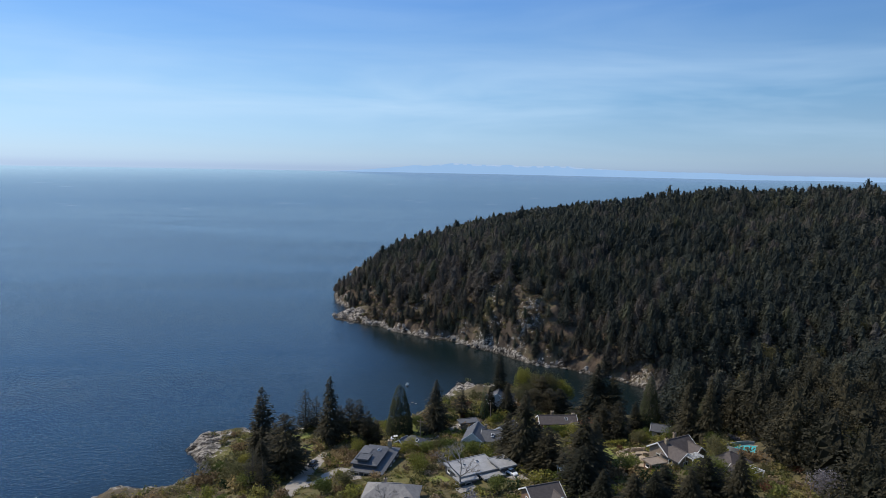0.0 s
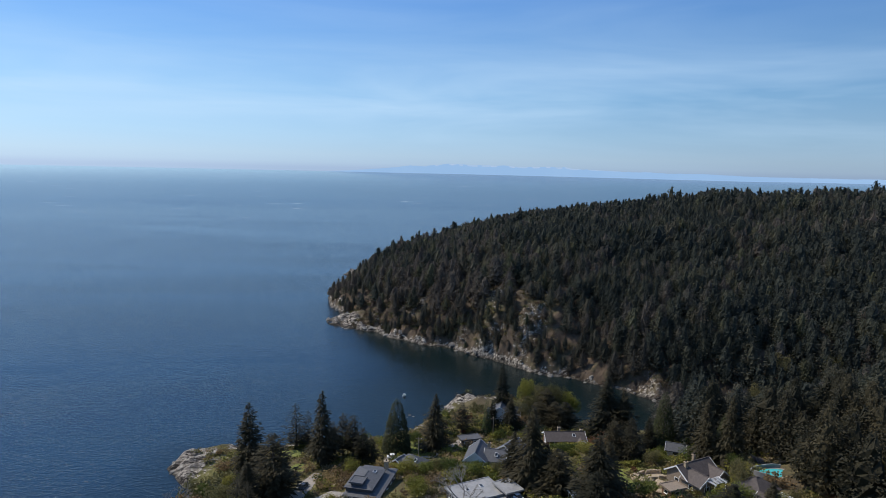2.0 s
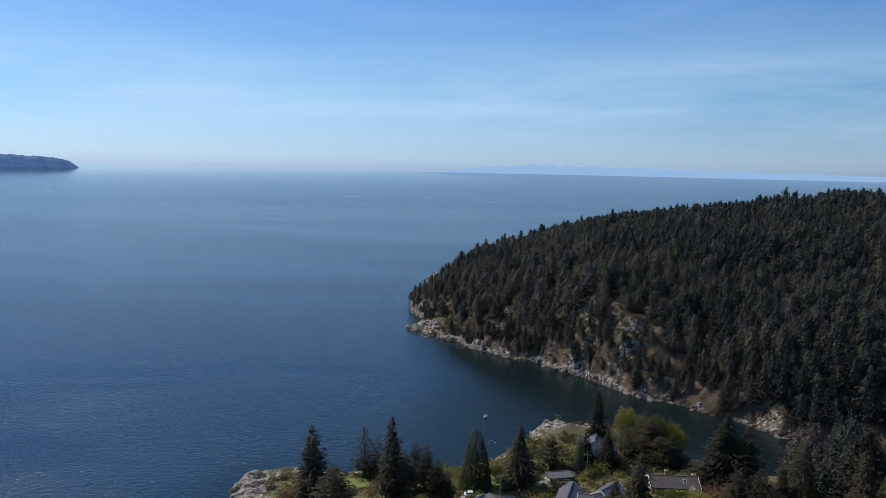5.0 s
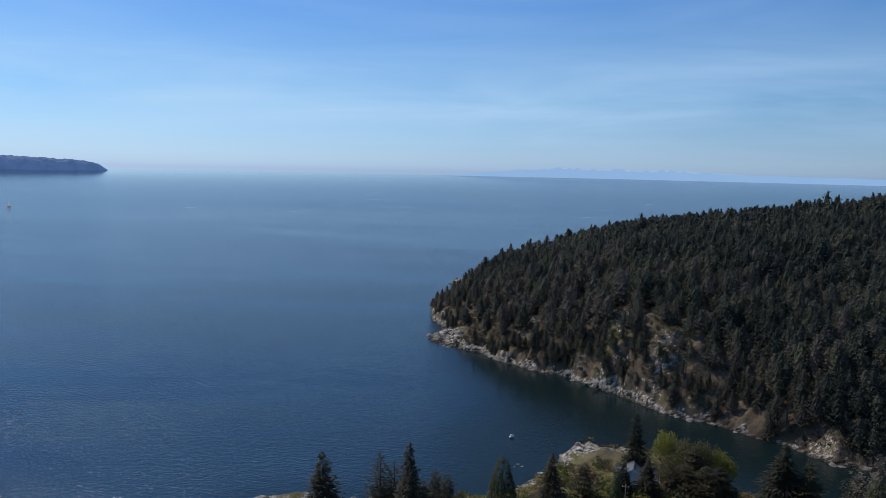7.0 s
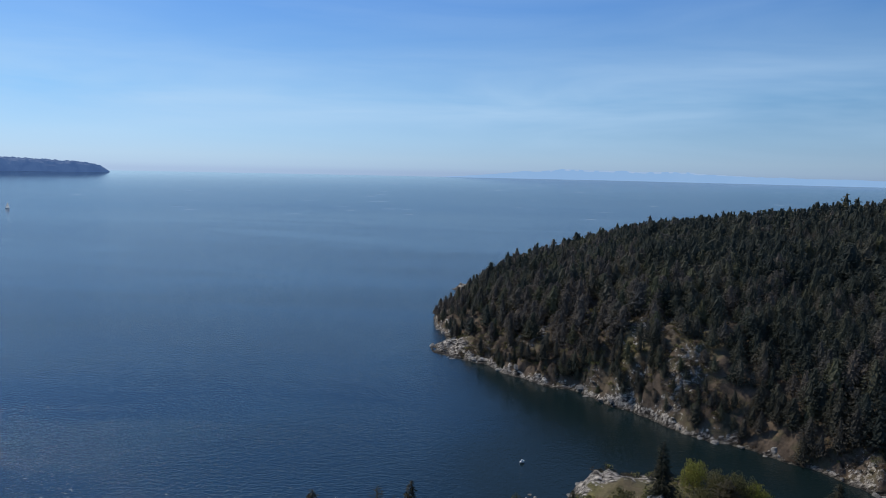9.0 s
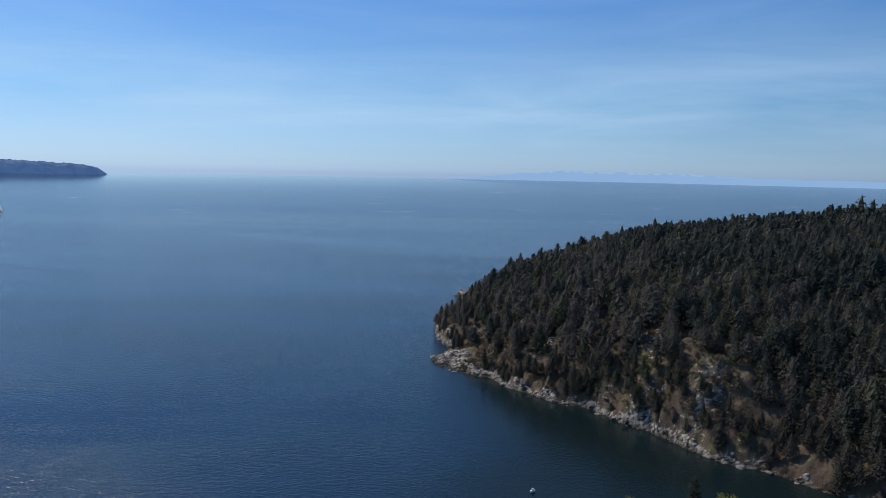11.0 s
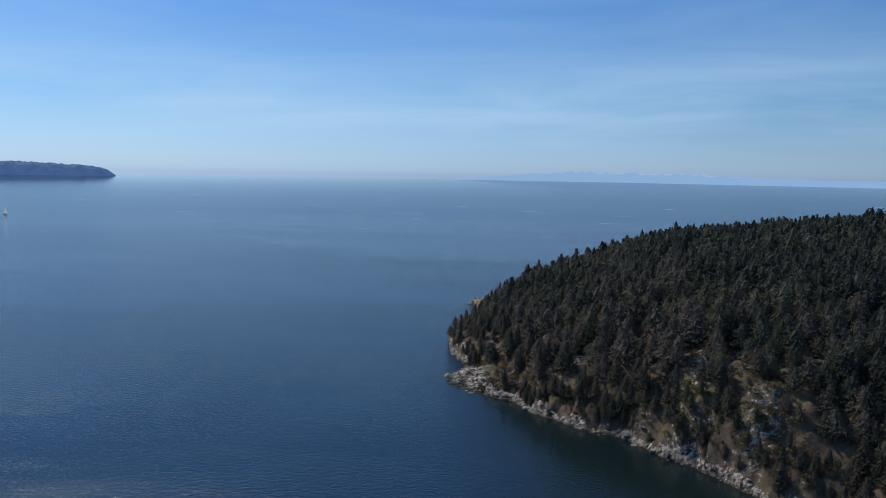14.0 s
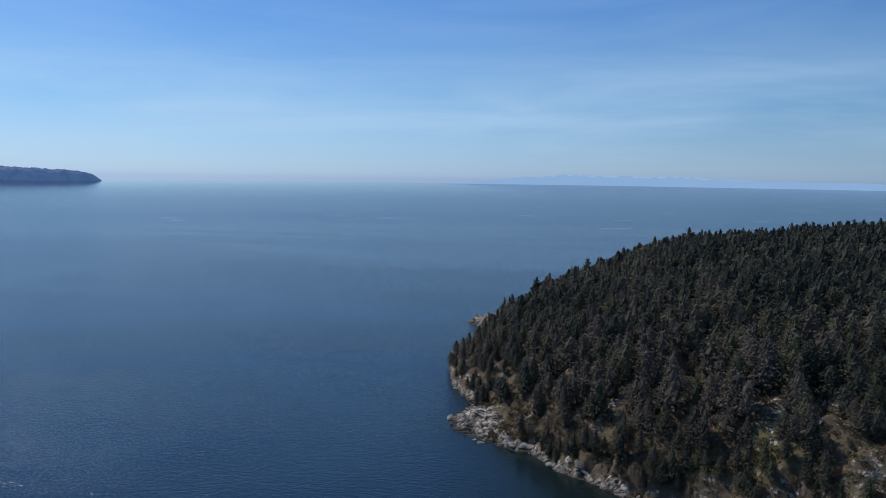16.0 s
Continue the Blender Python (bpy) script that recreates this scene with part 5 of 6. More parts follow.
house(-8.8, 157.2, -6, [(0, 0, 14.0, 8.5, 3.0, "hip", 2.3), (4.5, -4.8, 5.0, 4.0, 2.8, "hip", 1.4)], STUCCO, SHAKE, "house with a weathered pale grey hipped roof", chimneys=[(-2.0, 1.4, 5.8, 0.8)], plot=9)
house(30.2, 152.4, 20, [(0, 0, 8.5, 6.5, 2.8, "gable_x", 2.0), (2.4, -3.6, 3.6, 3.4, 2.6, "gable_y", 1.2)], CEDAR, SHINGLE, "house with a brown shingle gable roof among shrubs", plot=7)
house(64.5, 168.3, 20, [(0, 0, 4.4, 3.4, 2.3, "flat", 0)], CEDAR, TIMBER, "small cedar garden shed with a flat roof", plot=4)
house(15.0, 226.0, 16, [(0, 0, 6.6, 3.4, 2.0, "flat", 0)], DARKWALL, SLATE, "long low garage with a dark flat roof", plot=5)
house(77.5, 200.2, -25, [(0, 0, 5.0, 4.2, 2.4, "gable_x", 1.4)], STUCCO, SLATE, "small grey-roofed outbuilding under the trees", plot=4)

# ---- lawns, drives, terraces ----


def inside(poly, X, Y):
    r = np.zeros(X.shape, bool)
    for (ax, ay), (bx, by) in zip(poly, poly[1:] + poly[:1]):
        if ay != by:
            r ^= ((ay > Y) != (by > Y)) & (X < (bx - ax) * (Y - ay) / (by - ay) + ax)
    return r


PAVED = []


def drape(name, poly, mat, label, category, lift=0.12, cell=0.45):
    """A thin sheet that follows the ground inside a polygon."""
    xs, ys = [p[0] for p in poly], [p[1] for p in poly]
    gx, gy = np.arange(min(xs), max(xs) + cell, cell), np.arange(min(ys), max(ys) + cell, cell)
    X, Y = np.meshgrid(gx, gy, indexing="ij")
    wob = 0.5 * (fbm(X, Y, 3, 2) - 0.5)
    Z = land_height(X, Y)[0] + lift
    F = grid_faces(*X.shape)
    c = (X + wob).ravel()[F].mean(1), (Y - wob).ravel()[F].mean(1)
    F = F[inside(poly, *c)]
    used, inv = np.unique(F, return_inverse=True)
    V = np.stack([X, Y, Z], -1).reshape(-1, 3)[used]
    ob = new(name, np_mesh(name, V, inv.reshape(F.shape), mat, smooth=True))
    PAVED.append(poly)
    return tagged(ob, label, category, kind="structure")


def ribbon(pts, w):
    """A strip of that width along a line of points."""
    left, right = [], []
    for k, p in enumerate(pts):
        a, b2 = Vector(pts[max(k - 1, 0)]), Vector(pts[min(k + 1, len(pts) - 1)])
        d = (b2 - a).normalized()
        left.append((p[0] - d.y * w / 2, p[1] + d.x * w / 2))
        right.append((p[0] + d.y * w / 2, p[1] - d.x * w / 2))
    return left + right[::-1]


for poly in ([(0.6, 170.4), (4.2, 173.8), (7.0, 169.8), (4.2, 166.6)],
             [(53.5, 190.5), (63, 190.8), (63, 188.8), (57.5, 188), (57.5, 178), (53.5, 178)],
             [(41, 216), (52, 214.5), (52, 210), (43, 211)], [(3, 210.5), (9, 213.5), (10, 208), (4, 206.5)],
             [(-9, 220), (-7, 229.5), (3, 230.5), (7, 225), (4, 218), (-3, 214.5)], [(36, 155.5), (37.5, 162), (42.5, 161.5), (42, 156)], [(36, 147), (45, 149), (44, 142), (37, 141)],
             [(-44, 203), (-42, 209), (-36.8, 208.6), (-36.2, 203.4), (-39.5, 201)], [(-52, 215), (-50, 223.5), (-43, 222), (-42, 215.5), (-47, 213)], [(58, 176), (62, 178), (64, 173), (59, 172)]):
    drape("lawn", poly, GRASS, "bright green mown lawn between garden beds", "lawn")
drape("driveway", ribbon([(-39, 165), (-37.6, 176), (-36.6, 184), (-35.8, 194), (-32.5, 201)], 5.0), PAVING, "pale paved drive running down to the shore", "driveway")
drape("driveway", ribbon([(-36, 172), (-31, 174), (-29.2, 180), (-26.8, 184.5), (-22.5, 181), (-21, 174)], 4.4), PAVING, "pale curved drive in front of the dark house", "driveway", 0.16)
drape("driveway", [(22.7, 169.8), (29.4, 171.9), (34.4, 173.0), (33, 168), (26.3, 165.9)], PAVING, "pale paved forecourt beside the flat-roofed house", "driveway")
drape("driveway", ribbon([(-14, 212.6), (-6, 212.8), (1.5, 214), (6.5, 220), (12, 228), (20, 231.5)], 2.6), PAVING, "narrow pale lane between the gardens", "driveway")
drape("driveway", ribbon([(140, 296.4), (147, 295.8), (156, 294.8)], 1.6), PAVING, "pale narrow road at the head of the bay", "driveway", 0.25)
drape("terrace", [(8, 163.5), (13, 166.5), (14.5, 163), (9.5, 160)], PAVING, "pale paved terrace in front of a house", "terrace")
drape("terrace", [(60, 184), (66, 186), (68, 180), (62, 178.5)], STONE, "tan stone terrace beside the brown-gabled house", "terrace")


def stone_wall(pts, h):
    """A dry-stone garden wall of single blocks."""
    root = new("garden_wall")
    x0, y0 = pts[0]
    z0 = land_z(x0, y0)
    root.location = (x0, y0, z0)
    rs = np.random.RandomState(int(abs(x0 * 10)))
    bm = bmesh.new()
    bmesh.ops.create_cube(bm, size=1)
    bmesh.ops.bevel(bm, geom=bm.edges[:], offset=0.14, segments=1, affect="EDGES")
    me = bm_mesh("stone", bm, STONE)
    for (ax, ay), (bx, by) in zip(pts, pts[1:]):
        ln = math.hypot(bx - ax, by - ay)
        for k in range(int(ln / 0.8)):
            t = (k + 0.5) * 0.8 / ln
            px, py = ax + (bx - ax) * t, ay + (by - ay) * t
            for c in range(2):
                ob = new("stone", me)
                ob.parent = root
                ob.matrix_local = Matrix.LocRotScale((px - x0 + 0.1 * rs.randn(), py - y0 + 0.1 * rs.randn(), land_z(px, py) - z0 + h / 2 * (c + 0.4)),
                                                     Euler((0.1 * rs.randn(), 0.1 * rs.randn(), math.atan2(by - ay, bx - ax) + 0.15 * rs.randn())), (0.78 + 0.2 * rs.rand(), 0.6, h / 2 + 0.06))
    return tagged(root, "tan dry-stone garden wall stepping along a terrace", "wall")


stone_wall([(59.5, 183), (63, 184.6), (67.5, 183.5)], 1.3)
stone_wall([(60.5, 178.5), (65, 179.6), (69, 178)], 1.1)
stone_wall([(-27, 189), (-25, 194), (-22, 198)], 0.8)

# ---- swimming pool, pergola ----


def swimming_pool(x, y):
    root = new("swimming_pool")
    z = land_z(x, y) + 0.35
    root.location = (x, y, z)
    ring = [(4.2 * math.cos(a) * (1 + 0.16 * math.cos(2 * a + 0.6)), 2.9 * math.sin(a) * (1 + 0.12 * math.sin(2 * a))) for a in np.linspace(0, 6.283, 41)[:-1]]
    bm = bmesh.new()
    prism(bm, [(px, py, 0.0) for px, py in ring], 0.1)
    part("pool_water", bm, POOLTILE, root, "clear turquoise water")
    bm = bmesh.new()
    inner = [bm.verts.new((px, py, 0.06)) for px, py in ring]
    outer = [bm.verts.new((px * 1.22, py * 1.28, 0.06)) for px, py in ring]
    low = [bm.verts.new((px * 1.22, py * 1.28, -2.2)) for px, py in ring]
    foot = [bm.verts.new((px, py, -0.12)) for px, py in ring]
    for k in range(40):
        j = (k + 1) % 40
        bm.faces.new((inner[k], outer[k], outer[j], inner[j]))
        bm.faces.new((outer[k], low[k], low[j], outer[j]))
        bm.faces.new((foot[k], inner[k], inner[j], foot[j]))
    bmesh.ops.recalc_face_normals(bm, faces=bm.faces)
    part("pool_surround", bm, PAVING, root, "pale paved rim")
    bm = bmesh.new()
    back = [(px * 1.26, py * 1.33) for px, py in ring[6:26]]
    for (ax, ay), (bx, by) in zip(back, back[1:]):
        m = Matrix.Translation(((ax + bx) / 2, (ay + by) / 2, 0.35)) @ Matrix.Rotation(math.atan2(by - ay, bx - ax), 4, "Z") @ Matrix.Diagonal((math.hypot(bx - ax, by - ay) + 0.05, 0.3, 1.5, 1))
        bmesh.ops.create_cube(bm, size=1, matrix=m)
    part("pool_wall", bm, MEMBRANE, root, "low grey wall")
    BUILT.extend([(x, y, 6.5), (x - 3.5, y - 7, 5)])
    return tagged(root, "turquoise garden swimming pool with a low grey wall", "swimming pool")


pool = swimming_pool(92.4, 170.6)
pool.scale = (1.05, 0.85, 0.9)


def pergola(x, y, turn, w, d, h, label):
    root = new("pergola")
    root.matrix_world = pose(x, y, land_z(x, y) - 0.2, 0, 0, turn)
    for sx in (-1, 1):
        for sy in (-1, 1):
            bm = bmesh.new()
            box(bm, sx * w / 2, sy * d / 2, 0, 0.16, 0.16, h)
            part("post", bm, WHITE, root)
        bm = bmesh.new()
        box(bm, sx * w / 2, 0, h, 0.14, d + 0.8, 0.2)
        part("beam", bm, WHITE, root)
    for k in range(6):
        bm = bmesh.new()
        box(bm, 0, -d / 2 + k * d / 5, h + 0.2, w + 0.9, 0.12, 0.16)
        part("rafter", bm, WHITE, root)
    BUILT.append((x, y, 3))
    return tagged(root, label, "pergola")


pergola(84.8, 153.6, 25, 4.0, 3.4, 2.5, "white timber pergola in front of the pool house")
pergola(75.2, 167.2, 27, 4.0, 2.6, 2.6, "white timber pergola against the brown-gabled house")
pergola(40.0, 168.5, 10, 4.4, 3.4, 2.3, "white garden pergola under tall firs")

# ---- vehicles ----


def lathe_wheel(root, x, y):
    bm = bmesh.new()
    bmesh.ops.create_cone(bm, cap_ends=True, segments=18, radius1=0.33, radius2=0.33, depth=0.22, matrix=Matrix.Translation((x, y, 0.33)) @ Matrix.Rotation(math.pi / 2, 4, "X"))
    bmesh.ops.bevel(bm, geom=[e for e in bm.edges if e.calc_face_angle(0) > 1], offset=0.03, segments=1, affect="EDGES")
    wheel = part("wheel", bm, RUBBER, root)
    bm = bmesh.new()
    bmesh.ops.create_cone(bm, cap_ends=True, segments=14, radius1=0.2, radius2=0.18, depth=0.24, matrix=Matrix.Translation((x, y, 0.33)) @ Matrix.Rotation(math.pi / 2, 4, "X"))
    part("rim", bm, STEEL, wheel)


def loft(bm, rows):
    """Joins rings of corners along a body and closes both ends."""
    rings = [[bm.verts.new(p) for p in row] for row in rows]
    n = len(rings[0])
    for a, b2 in zip(rings, rings[1:]):
        for k in range(n):
            bm.faces.new((a[k], a[(k + 1) % n], b2[(k + 1) % n], b2[k]))
    bm.faces.new(rings[0][::-1])
    bm.faces.new(rings[-1])
    bmesh.ops.recalc_face_normals(bm, faces=bm.faces)


def car(x, y, turn, paint, label):
    root = new("car")
    root.matrix_world = pose(x, y, land_z(x, y) + 0.17, 0, 0, turn)
    bm = bmesh.new()
    rows = []
    for u, w, zl, zh in ((-2.2, 0.70, 0.42, 0.72), (-2.05, 0.82, 0.28, 0.92), (-1.2, 0.88, 0.25, 0.98), (0.6, 0.88, 0.25, 0.96), (1.5, 0.86, 0.25, 0.90), (2.05, 0.78, 0.3, 0.74), (2.2, 0.64, 0.4, 0.62)):
        rows.append([(u, -w, zl), (u, w, zl), (u, w, zh - 0.12), (u, w - 0.12, zh), (u, -w + 0.12, zh), (u, -w, zh - 0.12)])
    loft(bm, rows)
    part("body", bm, paint, root)
    bm = bmesh.new()
    loft(bm, [[(u, -w, zl), (u, w, zl), (u, w * 0.82, zh), (u, -w * 0.82, zh)] for u, w, zl, zh in ((-1.7, 0.74, 0.93, 1.0), (-1.15, 0.78, 0.93, 1.40), (0.2, 0.78, 0.92, 1.44), (1.15, 0.74, 0.9, 0.96))])
    part("cabin_glass", bm, GLASS, root, "dark windows")
    bm = bmesh.new()
    loft(bm, [[(u, -w, z), (u, w, z), (u, w - 0.05, z + 0.05), (u, -w + 0.05, z + 0.05)] for u, w, z in ((-1.2, 0.66, 1.39), (-0.5, 0.68, 1.43), (0.25, 0.66, 1.43))])
    part("roof", bm, paint, root)
    for sx in (-1.35, 1.35):
        for sy in (-0.8, 0.8):
            lathe_wheel(root, sx, sy)
    for sy in (-0.55, 0.55):
        for sx, nm in ((2.14, "headlight"), (-2.14, "tail_light")):
            bm = bmesh.new()
            box(bm, sx, sy, 0.58, 0.1, 0.3, 0.14)
            part(nm, bm, LAMP, root)
    return tagged(root, label, "car")


car(-10.8, 212.9, 4, CARWHITE, "white car parked on the lane above the shore")
car(24.6, 171.6, -55, CARWHITE, "white car parked on the forecourt of the flat-roofed house")
car(-36.0, 190.5, 78, CARDARK, "dark car parked on the pale drive")


def motor_boat(x, y, turn, ln, label):
    root = new("motor_boat")
    root.matrix_world = pose(x, y, 0.0, 0, 0, turn)
    bm = bmesh.new()
    loft(bm, [[(u * ln, -w * ln, zt), (u * ln, 0, zb), (u * ln, w * ln, zt), (u * ln, w * 0.8 * ln, zt - 0.05), (u * ln, -w * 0.8 * ln, zt - 0.05)] for u, w, zt, zb in ((-0.5, 0.16, 0.62, -0.2), (0, 0.18, 0.66, -0.25), (0.3, 0.13, 0.75, -0.1), (0.5, 0.01, 0.9, 0.5))])
    part("hull", bm, WHITE, root)
    bm = bmesh.new()
    loft(bm, [[(u * ln, -w * ln, 0.6), (u * ln, w * ln, 0.6), (u * ln, w * ln * 0.8, z), (u * ln, -w * ln * 0.8, z)] for u, w, z in ((-0.2, 0.12, 1.35), (0.1, 0.12, 1.3), (0.24, 0.09, 0.8))])
    part("cabin", bm, WHITE, root)
    bm = bmesh.new()
    box(bm, 0.16 * ln, 0, 0.98, 0.12, 0.19 * ln, 0.22)
    part("windscreen", bm, GLASS, root)
    return tagged(root, label, "boat")


motor_boat(-10.6, 291.0, 25, 1.7, "small white motor boat moored in the bay")


def sailing_boat(x, y, turn):
    root = new("sailing_boat")
    r, az = math.hypot(x - SEA_C[0], y - SEA_C[1]), math.atan2(x - SEA_C[0], y - SEA_C[1])
    root.matrix_world = pose(x, y, float(sea_level(np.array(r), np.array(az))), 0, 4, turn)
    bm = bmesh.new()
    loft(bm, [[(u, -w, zt), (u, 0, zb), (u, w, zt)] for u, w, zt, zb in ((-5, 1.0, 1.0, 0.0), (0, 1.6, 1.1, -0.6), (3, 1.1, 1.2, -0.3), (5.2, 0.05, 1.4, 0.9))])
    part("hull", bm, WHITE, root)
    bm = bmesh.new()
    bmesh.ops.create_cone(bm, cap_ends=True, segments=8, radius1=0.09, radius2=0.05, depth=14, matrix=Matrix.Translation((0.6, 0, 8)))
    part("mast", bm, STEEL, root)
    for nm, tri in (("mainsail", ((0.4, 0, 2.0), (-4.4, 0.7, 2.2), (0.4, 0, 14.4))), ("jib", ((0.9, 0, 13.0), (5.0, 0, 1.6), (1.2, 0.8, 2.0)))):
        bm = bmesh.new()
        a = [bm.verts.new(p) for p in tri]
        c = [bm.verts.new((p[0], p[1] + 0.05, p[2])) for p in tri]
        bm.faces.new(a)
        bm.faces.new(c[::-1])
        for k in range(3):
            bm.faces.new((a[k], c[k], c[(k + 1) % 3], a[(k + 1) % 3]))
        part(nm, bm, CLOTH, root)
    return tagged(root, "white sailing boat under sail far out at sea", "boat")


sailing_boat(-1183, 1334, 75)


def power_pole(x, y, h):
    root = new("power_pole")
    root.location = (x, y, land_z(x, y) - 0.4)
    bm = bmesh.new()
    bmesh.ops.create_cone(bm, cap_ends=True, segments=10, radius1=0.16, radius2=0.11, depth=h, matrix=Matrix.Translation((0, 0, h / 2)))
    part("pole", bm, TIMBER, root)
    bm = bmesh.new()
    box(bm, 0, 0, h - 0.8, 2.0, 0.12, 0.14)
    part("crossarm", bm, TIMBER, root)
    for sx in (-0.85, 0.85):
        bm = bmesh.new()
        bmesh.ops.create_cone(bm, cap_ends=True, segments=8, radius1=0.06, radius2=0.04, depth=0.18, matrix=Matrix.Translation((sx, 0, h - 0.57)))
        part("insulator", bm, WHITE, root)
    return tagged(root, "grey weathered timber power pole beside the lane", "power pole")


power_pole(-2.6, 211.0, 8.5)
power_pole(23.5, 229.5, 8.5)
# ---- shrubs and hedges ----
SHRUB_LEAF = (("brown", LEAF_BROWN, "brownish bare-twigged garden shrub"), ("green", LEAF_GREEN, "mid-green leafy garden shrub"),
              ("dark", LEAF_DARK, "dense dark evergreen garden shrub"), ("lime", LEAF_LIME, "bright yellow-green garden shrub"),
              ("rust", LEAF_RUST, "rust-red leafy garden shrub"), ("blossom", BLOSSOM, "pale blossoming garden shrub"), ("olive", LEAF_OLIVE, "olive green leafy garden shrub"))
def shrub_mesh(seed, leaf):
    v, f = leaves(seed, 10, 400, 0.095, 0.85)
    return np_mesh("shrub", v, f, leaf, normals=leaf_normals(v))


SHRUBS = [[shrub_mesh(700 + 10 * k + j, leaf) for j in range(2)] for k, (_, leaf, _) in enumerate(SHRUB_LEAF)]


def clear_of(x, y, r):
    for bx, by, br in BUILT:
        if math.hypot(x - bx, y - by) < br + r * 0.5:
            return False
    X, Y = np.array([x]), np.array([y])
    return not any(inside(p, X, Y)[0] for p in PAVED)


_rs = np.random.RandomState(33)
made = 0
while made < 285:
    x, y = -88 + 186 * _rs.rand(), 132 + 126 * _rs.rand()
    z, d = land_height(np.array([x]), np.array([y]))
    r = 1.2 + 2.0 * _rs.rand() ** 2
    if d[0] < (10 if x < -58 else 5.5) or (x > 64 and y > 226) or not clear_of(x, y, r):
        continue
    k = _rs.choice(7, p=[0.22, 0.24, 0.14, 0.16, 0.04, 0.03, 0.17])
    ob = new("shrub", SHRUBS[k][_rs.randint(2)])
    ob.matrix_world = Matrix.LocRotScale((x, y, z[0] - 0.15), Euler((0, 0, 6.28 * _rs.rand())), (r, r, r * (0.8 + 0.5 * _rs.rand())))
    tagged(ob, SHRUB_LEAF[k][2], "shrub", "garden shrubs")
    made += 1
for n, (x, y) in enumerate(((-2, 196), (3, 197), (8, 195), (-6, 195), (31, 192), (34, 198), (8, 185), (50, 205), (46, 207), (56, 226), (-62, 188), (-60, 196), (-66, 194),
                            (-55, 180), (-52, 172), (70, 192), (76, 190), (66, 190), (84, 178), (82, 152), (77, 156), (20, 192), (14, 190), (-24, 202), (-4, 226), (60, 232),
                            (48, 176), (50, 184), (18, 160), (-22, 168), (-30, 165), (-2, 178), (56, 168), (48, 155), (70, 152))):
    pool, label = ((GREEN, "leafy green garden tree"), (OLIVE, "garden tree with thin brown twigs"), (GREEN, "leafy green garden tree"), (LIME, "yellow-green garden tree in spring leaf"))[n % 4]
    s = 0.34 + 0.3 * _rs.rand()
    plant("leafy_tree", pool[n % len(pool)], x + _rs.randn(), y + _rs.randn(), s, 0.9 + 0.2 * _rs.rand(), 6.28 * _rs.rand(), label, group="garden trees")


BUSHES = {
    "brown": [(6.6, 200.6, 3.6), (-24.5, 188.5, 2.6), (-27.0, 192.0, 2.4), (-23.0, 195.5, 2.5), (-30.5, 188.0, 2.2), (-32.0, 196.5, 2.6), (-27.5, 200.0, 2.6), (-20.5, 200.5, 2.3), (-3.2, 189.5, 2.3), (-5.5, 193.0, 2.2), (89.5, 163.0, 3.4), (57.5, 208.5, 3.0), (0.9, 228.8, 4.2), (2.9, 187.9, 2.8), (-1.6, 198.0, 2.3), (-10.0, 200.0, 2.3), (-53.4, 174.2, 4.0), (-66.9, 182.1, 3.2), (-44.0, 229.0, 3.0), (-37.6, 203.5, 2.4),
              (-28.7, 194.5, 2.0), (-23.1, 208.0, 2.0), (52.2, 163.8, 3.6), (56.8, 161.0, 3.0), (13.9, 255.0, 2.4), (11.1, 249.8, 2.4), (4.5, 247.5, 3.2), (0.5, 240.5, 3.0)],
    "olive": [(-62.5, 187.0, 4.0), (-71.0, 201.5, 3.4), (-63.7, 199.3, 3.4), (22.4, 189.6, 3.6), (26.7, 191.8, 3.2), (48.2, 245.2, 3.0), (77.8, 150.8, 3.8), (-0.1, 223.5, 2.5), (-68.0, 191.0, 3.4), (-58.5, 180.5, 3.2), (8.0, 256.0, 3.0), (56.5, 226.3, 3.4), (60.2, 231.3, 3.2), (3.5, 236.0, 3.2), (-8.0, 232.0, 2.6), (19.5, 259.5, 2.8)],
    "lime": [(7.2, 190.0, 2.9), (28.0, 235.0, 3.4), (84.0, 171.5, 3.0), (85.5, 176.0, 3.2), (88.0, 172.6, 2.8), (81.5, 168.0, 2.4), (-14.8, 225.4, 3.0), (-1.2, 227.2, 2.4), (16.9, 210.2, 2.6), (7.5, 193.1, 3.3), (-8.7, 209.9, 2.6), (-3.7, 208.8, 2.2), (-45.3, 174.6, 3.4), (59.9, 232.4, 2.8), (75.5, 165.0, 2.6),
             (86.2, 173.7, 3.2), (76.0, 160.1, 2.6), (14.0, 237.8, 2.4), (31.7, 165.5, 3.2), (-49.3, 205.1, 2.4), (53.0, 211.0, 2.2), (66.5, 233.0, 2.6)],
    "green": [(13.8, 194.6, 2.4), (9.0, 199.9, 2.4), (7.0, 217.2, 2.3), (19.5, 187.2, 2.8), (-5.4, 198.9, 2.3), (66.0, 246.2, 2.8), (84.0, 203.0, 3.6), (72.0, 199.3, 3.0), (84.1, 194.0, 2.8), (36.0, 166.0, 2.6), (28.1, 236.4, 2.6)],
    "rust": [(56.3, 212.8, 3.2), (60.6, 215.4, 3.4), (51.3, 169.1, 2.4)]}
for n, (kind, spots) in enumerate(BUSHES.items()):
    k = [q[0] for q in SHRUB_LEAF].index(kind)
    for x, y, r in spots:
        ob = new("bush", SHRUBS[k][n % 2])
        if x < -55:
            r *= 1.3          # the wild thicket on the point
        ob.matrix_world = Matrix.LocRotScale((x, y, land_z(x, y) - 0.2), Euler((0, 0, x)), (r, r, r * 0.95))
        tagged(ob, "large " + SHRUB_LEAF[k][2].replace("garden shrub", "bush in a garden"), "bush", "large garden bushes")


